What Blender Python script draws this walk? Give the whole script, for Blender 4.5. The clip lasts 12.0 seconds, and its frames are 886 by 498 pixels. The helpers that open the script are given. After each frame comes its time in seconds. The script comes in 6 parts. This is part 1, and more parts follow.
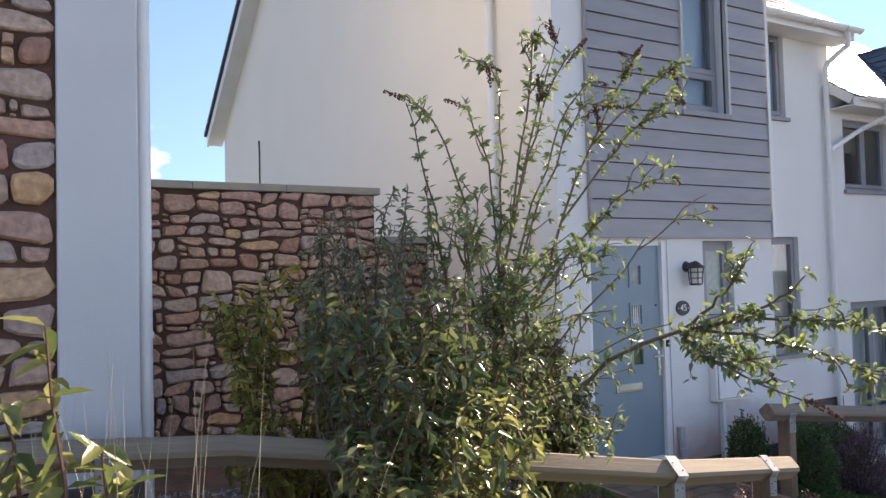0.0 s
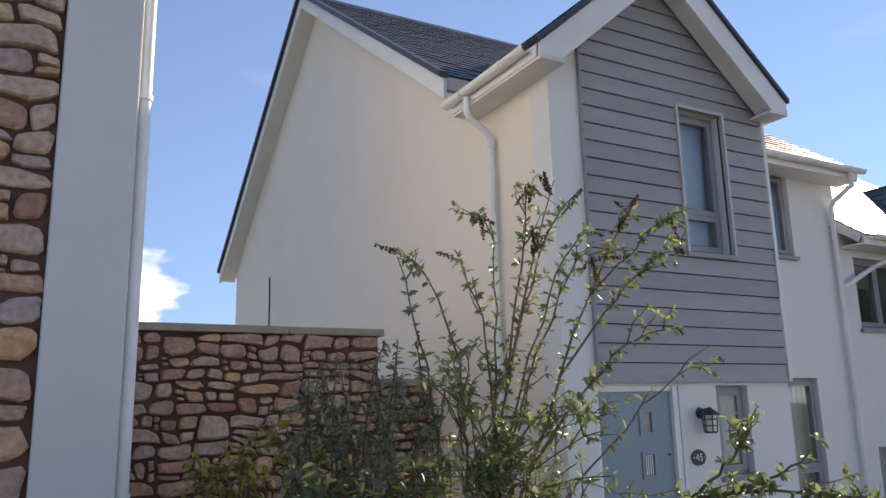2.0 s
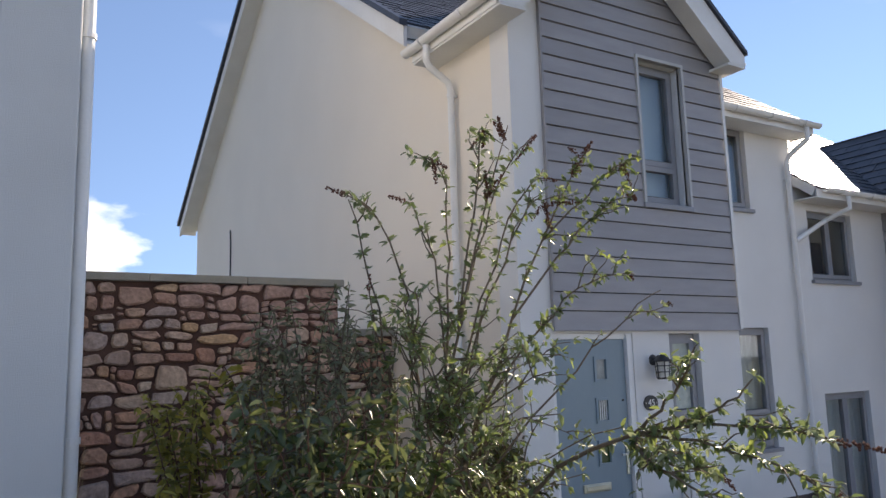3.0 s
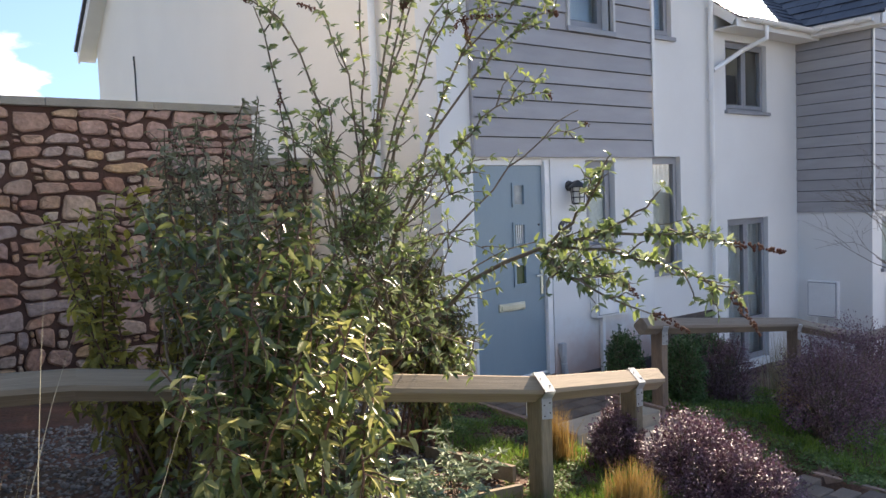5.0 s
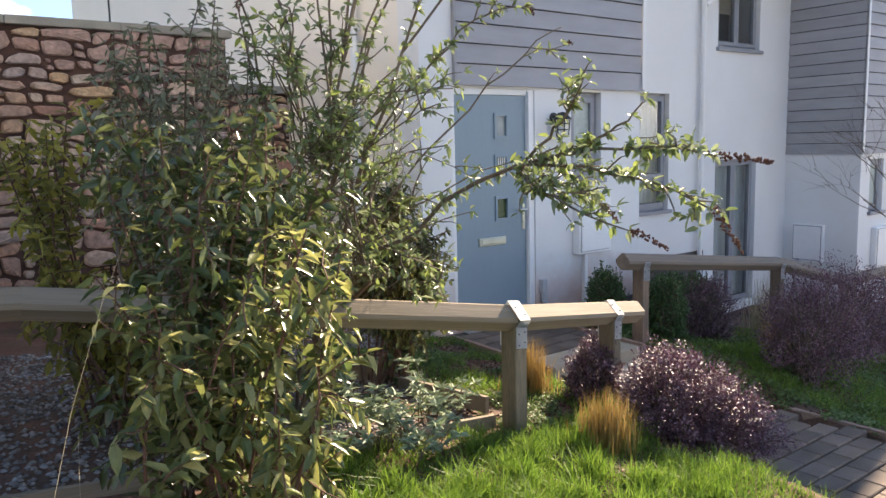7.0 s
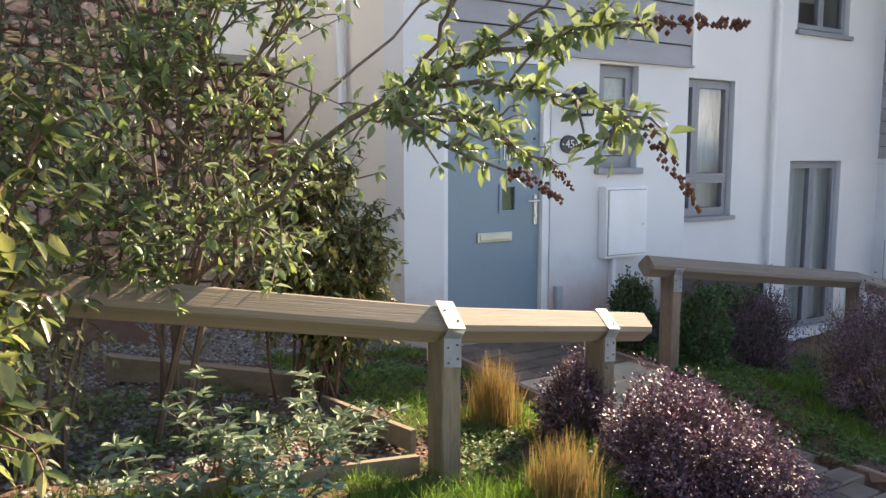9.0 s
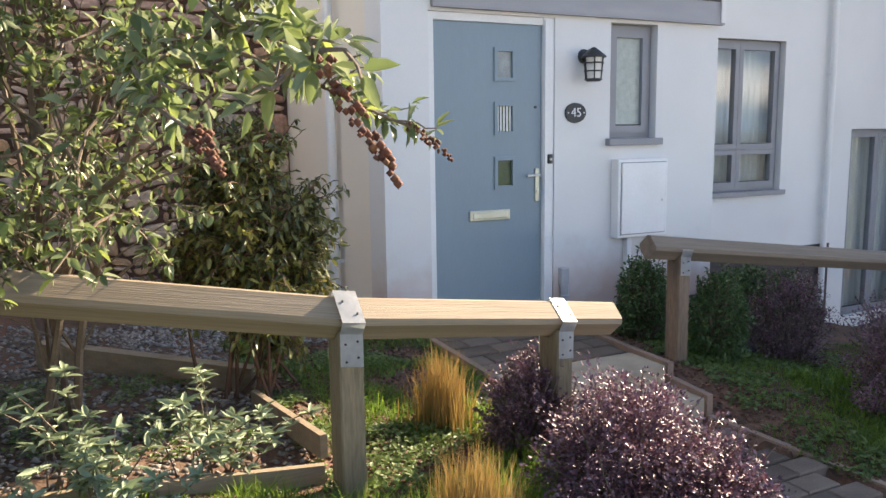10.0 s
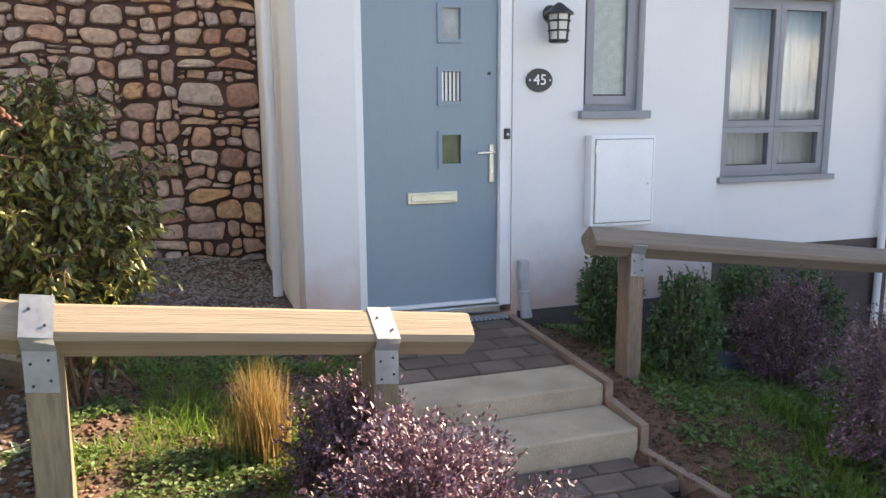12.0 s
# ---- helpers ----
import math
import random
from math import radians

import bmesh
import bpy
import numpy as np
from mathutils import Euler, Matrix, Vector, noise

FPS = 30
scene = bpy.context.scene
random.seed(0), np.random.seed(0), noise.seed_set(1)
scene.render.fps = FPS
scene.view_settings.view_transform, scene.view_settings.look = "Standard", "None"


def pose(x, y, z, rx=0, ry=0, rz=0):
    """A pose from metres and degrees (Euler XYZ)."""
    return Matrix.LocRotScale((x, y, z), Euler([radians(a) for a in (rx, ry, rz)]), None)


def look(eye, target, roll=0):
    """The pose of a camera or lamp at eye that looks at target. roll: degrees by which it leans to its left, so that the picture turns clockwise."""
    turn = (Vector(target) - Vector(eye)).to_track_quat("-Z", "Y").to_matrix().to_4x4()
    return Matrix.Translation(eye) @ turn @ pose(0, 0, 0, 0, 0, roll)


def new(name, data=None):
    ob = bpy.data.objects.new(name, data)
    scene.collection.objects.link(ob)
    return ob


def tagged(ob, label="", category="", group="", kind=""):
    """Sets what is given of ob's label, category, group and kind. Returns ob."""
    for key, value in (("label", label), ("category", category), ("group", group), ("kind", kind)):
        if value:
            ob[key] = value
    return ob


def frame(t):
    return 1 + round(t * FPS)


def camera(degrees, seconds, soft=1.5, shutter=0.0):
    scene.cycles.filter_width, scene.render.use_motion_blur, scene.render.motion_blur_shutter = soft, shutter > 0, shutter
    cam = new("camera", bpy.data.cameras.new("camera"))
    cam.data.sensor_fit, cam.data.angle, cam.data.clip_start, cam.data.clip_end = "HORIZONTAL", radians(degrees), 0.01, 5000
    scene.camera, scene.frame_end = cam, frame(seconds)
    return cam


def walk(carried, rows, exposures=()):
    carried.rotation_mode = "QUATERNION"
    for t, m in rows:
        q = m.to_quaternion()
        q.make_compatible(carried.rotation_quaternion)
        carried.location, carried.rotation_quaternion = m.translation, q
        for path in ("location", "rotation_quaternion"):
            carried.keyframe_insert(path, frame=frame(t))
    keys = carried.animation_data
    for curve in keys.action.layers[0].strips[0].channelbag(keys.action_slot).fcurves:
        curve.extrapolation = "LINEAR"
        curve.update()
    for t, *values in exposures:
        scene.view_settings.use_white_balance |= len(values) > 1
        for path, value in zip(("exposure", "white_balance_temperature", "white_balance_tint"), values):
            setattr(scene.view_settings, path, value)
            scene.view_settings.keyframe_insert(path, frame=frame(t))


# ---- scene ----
cam = camera(59.9, 12.0)
PATH = [
    (0, (0.061, -0.077, 1.746), (1.057, 1.655, 1.823), -1.5),
    (0.5, (0.095, 0.008, 1.795), (1.071, 1.745, 1.971), -1.5),
    (1, (0.142, -0.019, 1.838), (1.095, 1.716, 2.129), -1.4),
    (1.5, (0.17, -0.038, 1.865), (1.112, 1.686, 2.241), -1.3),
    (2, (0.209, -0.059, 1.87), (1.156, 1.653, 2.283), -1.4),
    (2.5, (0.253, -0.075, 1.848), (1.233, 1.626, 2.232), -1.5),
    (3, (0.274, -0.087, 1.805), (1.304, 1.602, 2.105), -1.7),
    (3.5, (0.261, -0.077, 1.756), (1.345, 1.593, 1.941), -1.8),
    (5.3, (0.345, -0.052, 1.699), (1.546, 1.538, 1.529), -2.0),
    (5.5, (0.353, -0.051, 1.687), (1.558, 1.534, 1.493), -1.8),
    (6, (0.362, -0.047, 1.67), (1.575, 1.523, 1.423), -1.6),
    (6.5, (0.38, -0.03, 1.651), (1.594, 1.535, 1.373), -1.5),
    (8.3, (1.152, 0.315, 1.347), (2.286, 1.949, 1.139), -0.0),
    (8.5, (1.286, 0.356, 1.338), (2.401, 2.003, 1.128), 0.3),
    (9, (1.675, 0.489, 1.299), (2.709, 2.185, 1.066), 0.0),
    (9.5, (2.029, 0.543, 1.269), (2.97, 2.288, 1.009), -0.5),
    (10, (2.401, 0.555, 1.265), (3.256, 2.339, 0.973), -0.8),
    (10.5, (2.743, 0.646, 1.247), (3.521, 2.461, 0.93), -0.8),
    (11, (3.063, 0.657, 1.232), (3.78, 2.492, 0.89), -0.5),
    (11.5, (3.347, 0.679, 1.229), (4.015, 2.531, 0.878), -0.3),
    (12, (3.576, 0.773, 1.218), (4.195, 2.643, 0.87), -0.4),
]
walk(cam, [(t, look(eye, target, roll)) for t, eye, target, roll in PATH], [(0, 1.42, 7700, 17), (1, 1.23, 7750, 17), (2, 0.90, 7850, 17), (3, 0.95, 7750, 16), (3.7, 1.16, 7700, 16), (5.3, 1.63, 7950, 15), (6.5, 1.76, 8100, 15), (9, 1.80, 8400, 13), (12, 2.12, 8600, 15)])

# world, sun
SUN = Vector((0.825, 0.275, 0.50)).normalized()
world = bpy.data.worlds.new("world")
scene.world = world
world.use_nodes = True
wn, wl = world.node_tree.nodes, world.node_tree.links
sky = wn.new("ShaderNodeTexSky")
sky.sky_type, sky.sun_disc = "NISHITA", False
sky.sun_elevation = math.asin(SUN.z)
sky.sun_rotation = math.atan2(SUN.x, SUN.y)
sky.air_density, sky.dust_density, sky.ozone_density = 1.0, 0.0, 4.0
tc = wn.new("ShaderNodeTexCoord")
mp = wn.new("ShaderNodeMapping")
mp.inputs["Scale"].default_value = (1.0, 1.0, 2.6)
cn = wn.new("ShaderNodeTexNoise")
cn.inputs["Scale"].default_value, cn.inputs["Detail"].default_value, cn.inputs["Roughness"].default_value = 3.1, 8.0, 0.52
cr = wn.new("ShaderNodeValToRGB")
cr.color_ramp.elements[0].position, cr.color_ramp.elements[1].position = 0.51, 0.65
sep = wn.new("ShaderNodeSeparateXYZ")
low = wn.new("ShaderNodeMapRange")
low.inputs["From Min"].default_value, low.inputs["From Max"].default_value = 0.42, 0.08
mul = wn.new("ShaderNodeMath")
mul.operation = "MULTIPLY"
mix = wn.new("ShaderNodeMix")
mix.data_type = "RGBA"
mix.inputs["B"].default_value = (13.0, 13.2, 13.6, 1)
bg = wn["Background"]
bg.inputs["Strength"].default_value = 0.15
wl.new(tc.outputs["Generated"], mp.inputs["Vector"])
wl.new(mp.outputs["Vector"], cn.inputs["Vector"])
wl.new(cn.outputs["Fac"], cr.inputs["Fac"])
wl.new(tc.outputs["Generated"], sep.inputs["Vector"])
wl.new(sep.outputs["Z"], low.inputs["Value"])
wl.new(cr.outputs["Color"], mul.inputs[0])
wl.new(low.outputs["Result"], mul.inputs[1])
wl.new(mul.outputs["Value"], mix.inputs["Factor"])
lift = wn.new("ShaderNodeVectorMath")
lift.operation, lift.inputs[1].default_value = "ADD", (0, 0, 0.28)
wl.new(tc.outputs["Generated"], lift.inputs[0])
wl.new(lift.outputs["Vector"], sky.inputs["Vector"])
wl.new(sky.outputs["Color"], mix.inputs["A"])
wl.new(mix.outputs["Result"], bg.inputs["Color"])
sun = new("sun", bpy.data.lights.new("sun", "SUN"))
sun.data.energy, sun.data.angle, sun.data.color = 4.8, radians(0.6), (1.0, 0.94, 0.85)
sun.matrix_world = look(SUN * 40, (0, 0, 0))


# materials
def mat(name, c1, c2, scale=3.0, rough=0.8, bump=0.15, fine=70.0, metal=0.0, rand="", vary=0.3, clear=0.0, stretch=(1, 1, 1), spec=0.5, local=False):
    m = bpy.data.materials.new(name)
    m.use_nodes = True
    n, l = m.node_tree.nodes, m.node_tree.links
    b = n["Principled BSDF"]
    geo = n.new("ShaderNodeNewGeometry")
    mapping = n.new("ShaderNodeMapping")
    mapping.inputs["Scale"].default_value = stretch
    if local:
        l.new(n.new("ShaderNodeTexCoord").outputs["Object"], mapping.inputs["Vector"])
    else:
        l.new(geo.outputs["Position"], mapping.inputs["Vector"])
    big, small = n.new("ShaderNodeTexNoise"), n.new("ShaderNodeTexNoise")
    big.inputs["Scale"].default_value, big.inputs["Detail"].default_value = scale, 6
    small.inputs["Scale"].default_value, small.inputs["Detail"].default_value = fine, 4
    for t in (big, small):
        l.new(mapping.outputs["Vector"], t.inputs["Vector"])
    ramp = n.new("ShaderNodeMapRange")
    ramp.inputs["From Min"].default_value, ramp.inputs["From Max"].default_value = 0.32, 0.68
    l.new(big.outputs["Fac"], ramp.inputs["Value"])
    mx = n.new("ShaderNodeMix")
    mx.data_type = "RGBA"
    mx.inputs["A"].default_value, mx.inputs["B"].default_value = (*c1, 1), (*c2, 1)
    l.new(ramp.outputs["Result"], mx.inputs["Factor"])
    hsv = n.new("ShaderNodeHueSaturation")
    l.new(mx.outputs["Result"], hsv.inputs["Color"])
    val = n.new("ShaderNodeMapRange")
    val.inputs["From Min"].default_value, val.inputs["From Max"].default_value = 0.25, 0.75
    val.inputs["To Min"].default_value, val.inputs["To Max"].default_value = 1 - vary / 2, 1 + vary / 2
    l.new(small.outputs["Fac"], val.inputs["Value"])
    if rand:
        src = geo.outputs["Random Per Island"] if rand == "island" else n.new("ShaderNodeObjectInfo").outputs["Random"]
        r = n.new("ShaderNodeMapRange")
        r.inputs["To Min"].default_value, r.inputs["To Max"].default_value = 1 - vary, 1 + vary
        l.new(src, r.inputs["Value"])
        mm = n.new("ShaderNodeMath")
        mm.operation = "MULTIPLY"
        l.new(val.outputs["Result"], mm.inputs[0])
        l.new(r.outputs["Result"], mm.inputs[1])
        l.new(mm.outputs["Value"], hsv.inputs["Value"])
    else:
        l.new(val.outputs["Result"], hsv.inputs["Value"])
    l.new(hsv.outputs["Color"], b.inputs["Base Color"])
    b.inputs["Roughness"].default_value, b.inputs["Metallic"].default_value = rough, metal
    b.inputs["Specular IOR Level"].default_value = spec
    if bump:
        bp = n.new("ShaderNodeBump")
        bp.inputs["Strength"].default_value, bp.inputs["Distance"].default_value = bump, 0.01
        l.new(small.outputs["Fac"], bp.inputs["Height"])
        l.new(bp.outputs["Normal"], b.inputs["Normal"])
    if clear:
        tr = n.new("ShaderNodeBsdfTranslucent")
        l.new(hsv.outputs["Color"], tr.inputs["Color"])
        ms = n.new("ShaderNodeMixShader")
        ms.inputs["Fac"].default_value = clear
        l.new(b.outputs["BSDF"], ms.inputs[1])
        l.new(tr.outputs["BSDF"], ms.inputs[2])
        l.new(ms.outputs["Shader"], n["Material Output"].inputs["Surface"])
    return m


def palette(name, colors, rough=0.85, rand="object", vary=0.22, bump=0.5, fine=45.0, clear=0.0, spec=0.4):
    """A material whose base colour is picked for each piece from a row of colours."""
    m = mat(name, (0.5, 0.5, 0.5), (0.5, 0.5, 0.5), 6.0, rough, bump, fine, rand="", vary=vary, clear=clear, spec=spec)
    n, l = m.node_tree.nodes, m.node_tree.links
    ramp = n.new("ShaderNodeValToRGB")
    ramp.color_ramp.interpolation = "LINEAR"
    el = ramp.color_ramp.elements
    el[0].color, el[0].position = (*colors[0], 1), 0.0
    el[1].color, el[1].position = (*colors[-1], 1), 1.0
    for k, c in enumerate(colors[1:-1], 1):
        e = el.new(k / (len(colors) - 1))
        e.color = (*c, 1)
    src = [x for x in n if x.bl_idname == "ShaderNodeNewGeometry"][0].outputs["Random Per Island"] if rand == "island" else n.new("ShaderNodeObjectInfo").outputs["Random"]
    l.new(src, ramp.inputs["Fac"])
    mx = [x for x in n if x.bl_idname == "ShaderNodeMix"][0]
    dark = n.new("ShaderNodeMix")
    dark.data_type, dark.blend_type = "RGBA", "MULTIPLY"
    dark.inputs["Factor"].default_value = 0.35
    l.new(ramp.outputs["Color"], mx.inputs["A"])
    l.new(ramp.outputs["Color"], dark.inputs["A"])
    dark.inputs["B"].default_value = (0.55, 0.5, 0.5, 1)
    l.new(dark.outputs["Result"], mx.inputs["B"])
    return m


RENDER = mat("white_render", (0.745, 0.74, 0.72), (0.70, 0.695, 0.675), 1.3, 0.9, 0.25, 160, vary=0.05)


def splashed(m, colour, top):
    """Red soil splashed up the foot of a wall, in uneven patches."""
    n, l = m.node_tree.nodes, m.node_tree.links
    b = n["Principled BSDF"]
    was = b.inputs["Base Color"].links[0].from_socket
    geo, sp = n.new("ShaderNodeNewGeometry"), n.new("ShaderNodeSeparateXYZ")
    l.new(geo.outputs["Position"], sp.inputs["Vector"])
    nz = n.new("ShaderNodeTexNoise")
    nz.inputs["Scale"].default_value, nz.inputs["Detail"].default_value = 5.0, 8.0
    l.new(geo.outputs["Position"], nz.inputs["Vector"])
    add = n.new("ShaderNodeMath")
    add.operation = "MULTIPLY_ADD"
    add.inputs[1].default_value = 0.5
    l.new(nz.outputs["Fac"], add.inputs[0])
    l.new(sp.outputs["Z"], add.inputs[2])
    rg = n.new("ShaderNodeMapRange")
    rg.inputs["From Min"].default_value, rg.inputs["From Max"].default_value = top + 0.28, top - 0.12
    rg.inputs["To Max"].default_value = 0.72
    l.new(add.outputs["Value"], rg.inputs["Value"])
    mx = n.new("ShaderNodeMix")
    mx.data_type = "RGBA"
    mx.inputs["B"].default_value = (*colour, 1)
    l.new(rg.outputs["Result"], mx.inputs["Factor"])
    l.new(was, mx.inputs["A"])
    l.new(mx.outputs["Result"], b.inputs["Base Color"])


BAYWALL = mat("splashed_white_render", (0.745, 0.74, 0.72), (0.70, 0.695, 0.675), 1.3, 0.9, 0.25, 160, vary=0.05)
splashed(BAYWALL, (0.52, 0.28, 0.20), 0.43)
CREAM = mat("cream_render", (0.82, 0.745, 0.64), (0.79, 0.718, 0.616), 1.1, 0.9, 0.25, 160, vary=0.05)
CLAD = mat("grey_cladding", (0.335, 0.325, 0.33), (0.295, 0.285, 0.29), 2.5, 0.6, 0.12, 90, vary=0.08, rand="object", stretch=(1, 1, 5))
WFRAME = mat("grey_frame", (0.26, 0.265, 0.285), (0.23, 0.235, 0.25), 4, 0.45, 0.02, 90, vary=0.06)
WHITE = mat("white_plastic", (0.80, 0.80, 0.79), (0.74, 0.74, 0.72), 3, 0.4, 0.03, 60, vary=0.06)
DOORP = mat("blue_grey_door", (0.213, 0.292, 0.335), (0.193, 0.268, 0.312), 3, 0.4, 0.06, 120, vary=0.06, stretch=(1, 1, 0.15))
SLATE = palette("slate", [(0.035, 0.038, 0.048), (0.05, 0.054, 0.066), (0.028, 0.03, 0.04)], 0.38, "island", 0.2, 0.15, 30)
FASCIA = mat("fascia_white", (0.78, 0.775, 0.75), (0.70, 0.69, 0.66), 2, 0.5, 0.03, 60, vary=0.06)
STONE = palette("rubble_stone", [(0.42, 0.225, 0.155), (0.51, 0.41, 0.33), (0.44, 0.25, 0.17), (0.57, 0.375, 0.22), (0.44, 0.36, 0.325), (0.52, 0.30, 0.20), (0.58, 0.46, 0.36), (0.36, 0.185, 0.13), (0.51, 0.41, 0.34), (0.58, 0.345, 0.18), (0.42, 0.325, 0.29), (0.49, 0.265, 0.185)], 0.85, "object", 0.6, 1.0, 26)
MORTAR = mat("red_mortar", (0.095, 0.05, 0.038), (0.135, 0.072, 0.054), 6, 0.95, 0.5, 90, vary=0.35)
COPING = mat("coping_concrete", (0.36, 0.34, 0.29), (0.27, 0.255, 0.22), 4, 0.9, 0.3, 80, vary=0.2)
TIMBER = mat("rail_timber", (0.275, 0.212, 0.145), (0.205, 0.156, 0.10), 1.0, 0.8, 0.3, 9, vary=0.30, stretch=(0.6, 26, 26), local=True)
POSTW = mat("post_timber", (0.25, 0.185, 0.115), (0.16, 0.125, 0.075), 1.6, 0.85, 0.45, 11, vary=0.5, stretch=(9, 9, 1.2))
# The rail timber again, with shade put into its colour for the far rails.
SHADEW = mat("shade_darkened_timber", (0.22, 0.168, 0.125), (0.16, 0.124, 0.092), 1.0, 0.85, 0.35, 9, vary=0.32, stretch=(0.6, 26, 26), local=True)
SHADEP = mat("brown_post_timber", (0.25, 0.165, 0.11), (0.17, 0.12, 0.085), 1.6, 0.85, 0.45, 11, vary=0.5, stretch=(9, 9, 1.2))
# Door glass with the reflected greenery put into its colour.
PANE = mat("green_reflection_pane", (0.055, 0.09, 0.025), (0.03, 0.055, 0.015), 12, 0.06, 0.25, 120, vary=0.3)
# Near-black colour that paints the shade in the gaps between boards.
GAPSHADE = mat("gap_shade", (0.02, 0.02, 0.022), (0.03, 0.03, 0.032), 6, 0.9, 0.1, 60, vary=0.2)
TRIM = mat("window_trim", (0.50, 0.495, 0.48), (0.44, 0.435, 0.42), 3, 0.5, 0.03, 60, vary=0.06)
ENDGRAIN = mat("dark_timber", (0.17, 0.125, 0.085), (0.12, 0.09, 0.065), 5, 0.9, 0.3, 60, vary=0.3)
ZINC = mat("galvanised", (0.56, 0.58, 0.59), (0.44, 0.46, 0.48), 14, 0.45, 0.06, 60, metal=0.35, vary=0.15)
BLACK = mat("black_metal", (0.025, 0.025, 0.027), (0.035, 0.035, 0.037), 6, 0.5, 0.05, 60, vary=0.1)
BRASS = mat("brass", (0.60, 0.60, 0.49), (0.52, 0.52, 0.42), 6, 0.35, 0.02, 60, metal=0.7, vary=0.1)
STEEL = mat("steel", (0.62, 0.62, 0.60), (0.5, 0.5, 0.48), 6, 0.3, 0.02, 60, metal=0.9, vary=0.1)
CONC = mat("step_concrete", (0.52, 0.415, 0.30), (0.36, 0.28, 0.195), 3.5, 0.9, 0.3, 110, vary=0.2)
PAVER = mat("paver_block", (0.125, 0.088, 0.064), (0.18, 0.132, 0.10), 5, 0.9, 0.45, 120, vary=0.28, rand="object")
JOINT = mat("joint_sand", (0.06, 0.045, 0.035), (0.09, 0.07, 0.055), 8, 0.95, 0.4, 120, vary=0.3)
EDGING = mat("edge_concrete", (0.33, 0.215, 0.155), (0.22, 0.145, 0.105), 5, 0.9, 0.35, 90, vary=0.25)
ROAD = mat("road_surface", (0.17, 0.167, 0.16), (0.12, 0.119, 0.115), 2, 0.92, 0.6, 180, vary=0.6)
SOIL = mat("red_soil", (0.155, 0.07, 0.046), (0.07, 0.048, 0.028), 3, 0.95, 1.0, 45, vary=0.7)
GLASS = bpy.data.materials.new("window_glass")
GLASS.use_nodes = True
gb = GLASS.node_tree.nodes["Principled BSDF"]
gb.inputs["Transmission Weight"].default_value, gb.inputs["Roughness"].default_value, gb.inputs["IOR"].default_value = 1.0, 0.02, 1.45
gb.inputs["Base Color"].default_value = (0.85, 0.9, 0.9, 1)
FROST = mat("frosted_glass", (0.42, 0.47, 0.43), (0.34, 0.39, 0.35), 20, 0.12, 0.4, 110, vary=0.2)
CURTAIN = mat("net_curtain", (0.72, 0.73, 0.72), (0.6, 0.62, 0.6), 3, 0.9, 0.1, 90, vary=0.1, stretch=(18, 1, 0.3))
BLIND = mat("blue_blind", (0.55, 0.66, 0.74), (0.5, 0.61, 0.7), 3, 0.8, 0.05, 90, vary=0.06)
ROOM = mat("room_plaster", (0.35, 0.33, 0.30), (0.3, 0.28, 0.26), 2, 0.9, 0.05, 60, vary=0.1)


# building helpers
def mesh_of(name, verts, faces, material, parent=None, label="", smooth=False):
    me = bpy.data.meshes.new(name)
    me.from_pydata([tuple(v) for v in verts], [], faces)
    me.materials.append(material)
    if smooth:
        me.shade_smooth()
    ob = new(name, me)
    if parent is not None:
        ob.parent = parent
        ob.matrix_parent_inverse = parent.matrix_basis.inverted()
    if label:
        ob["label"] = label
    return ob


def part(name, bm, material, parent=None, label="", smooth=False):
    """One mesh object out of a bmesh, under a thing or a part."""
    me = bpy.data.meshes.new(name)
    bmesh.ops.recalc_face_normals(bm, faces=bm.faces)
    bm.to_mesh(me)
    bm.free()
    me.materials.append(material)
    if smooth:
        me.shade_smooth()
        me.set_sharp_from_angle(angle=radians(40))
    ob = new(name, me)
    if parent is not None:
        ob.parent = parent
        ob.matrix_parent_inverse = parent.matrix_basis.inverted()
    if label:
        ob["label"] = label
    return ob


def thing(name, label, category, at=(0, 0, 0), group="", kind=""):
    ob = new(name)
    ob.empty_display_size = 0.1
    ob.location = at
    return tagged(ob, label, category, group, kind)


def box(x0, x1, y0, y1, z0, z1, bevel=0.0, bm=None):
    made = bmesh.new()
    bmesh.ops.create_cube(made, size=1.0)
    for v in made.verts:
        v.co = Vector(((x0 + x1) / 2 + v.co.x * (x1 - x0), (y0 + y1) / 2 + v.co.y * (y1 - y0), (z0 + z1) / 2 + v.co.z * (z1 - z0)))
    if bevel:
        bmesh.ops.bevel(made, geom=made.edges[:], offset=bevel, segments=2, affect="EDGES", profile=0.5)
    if bm is None:
        return made
    tmp = bpy.data.meshes.new("tmp")
    made.to_mesh(tmp)
    made.free()
    bm.from_mesh(tmp)
    bpy.data.meshes.remove(tmp)
    return bm


def prism(outline, axis, a, b):
    """A solid with a flat outline, drawn in the two other axes, from a to b along an axis."""
    bm = bmesh.new()
    def put(p, w):
        return {"x": (w, p[0], p[1]), "y": (p[0], w, p[1]), "z": (p[0], p[1], w)}[axis]
    lo = [bm.verts.new(put(p, a)) for p in outline]
    hi = [bm.verts.new(put(p, b)) for p in outline]
    bm.faces.new(lo)
    bm.faces.new(hi[::-1])
    for k in range(len(outline)):
        bm.faces.new((lo[k], hi[k], hi[k - 1], lo[k - 1]))
    return bm


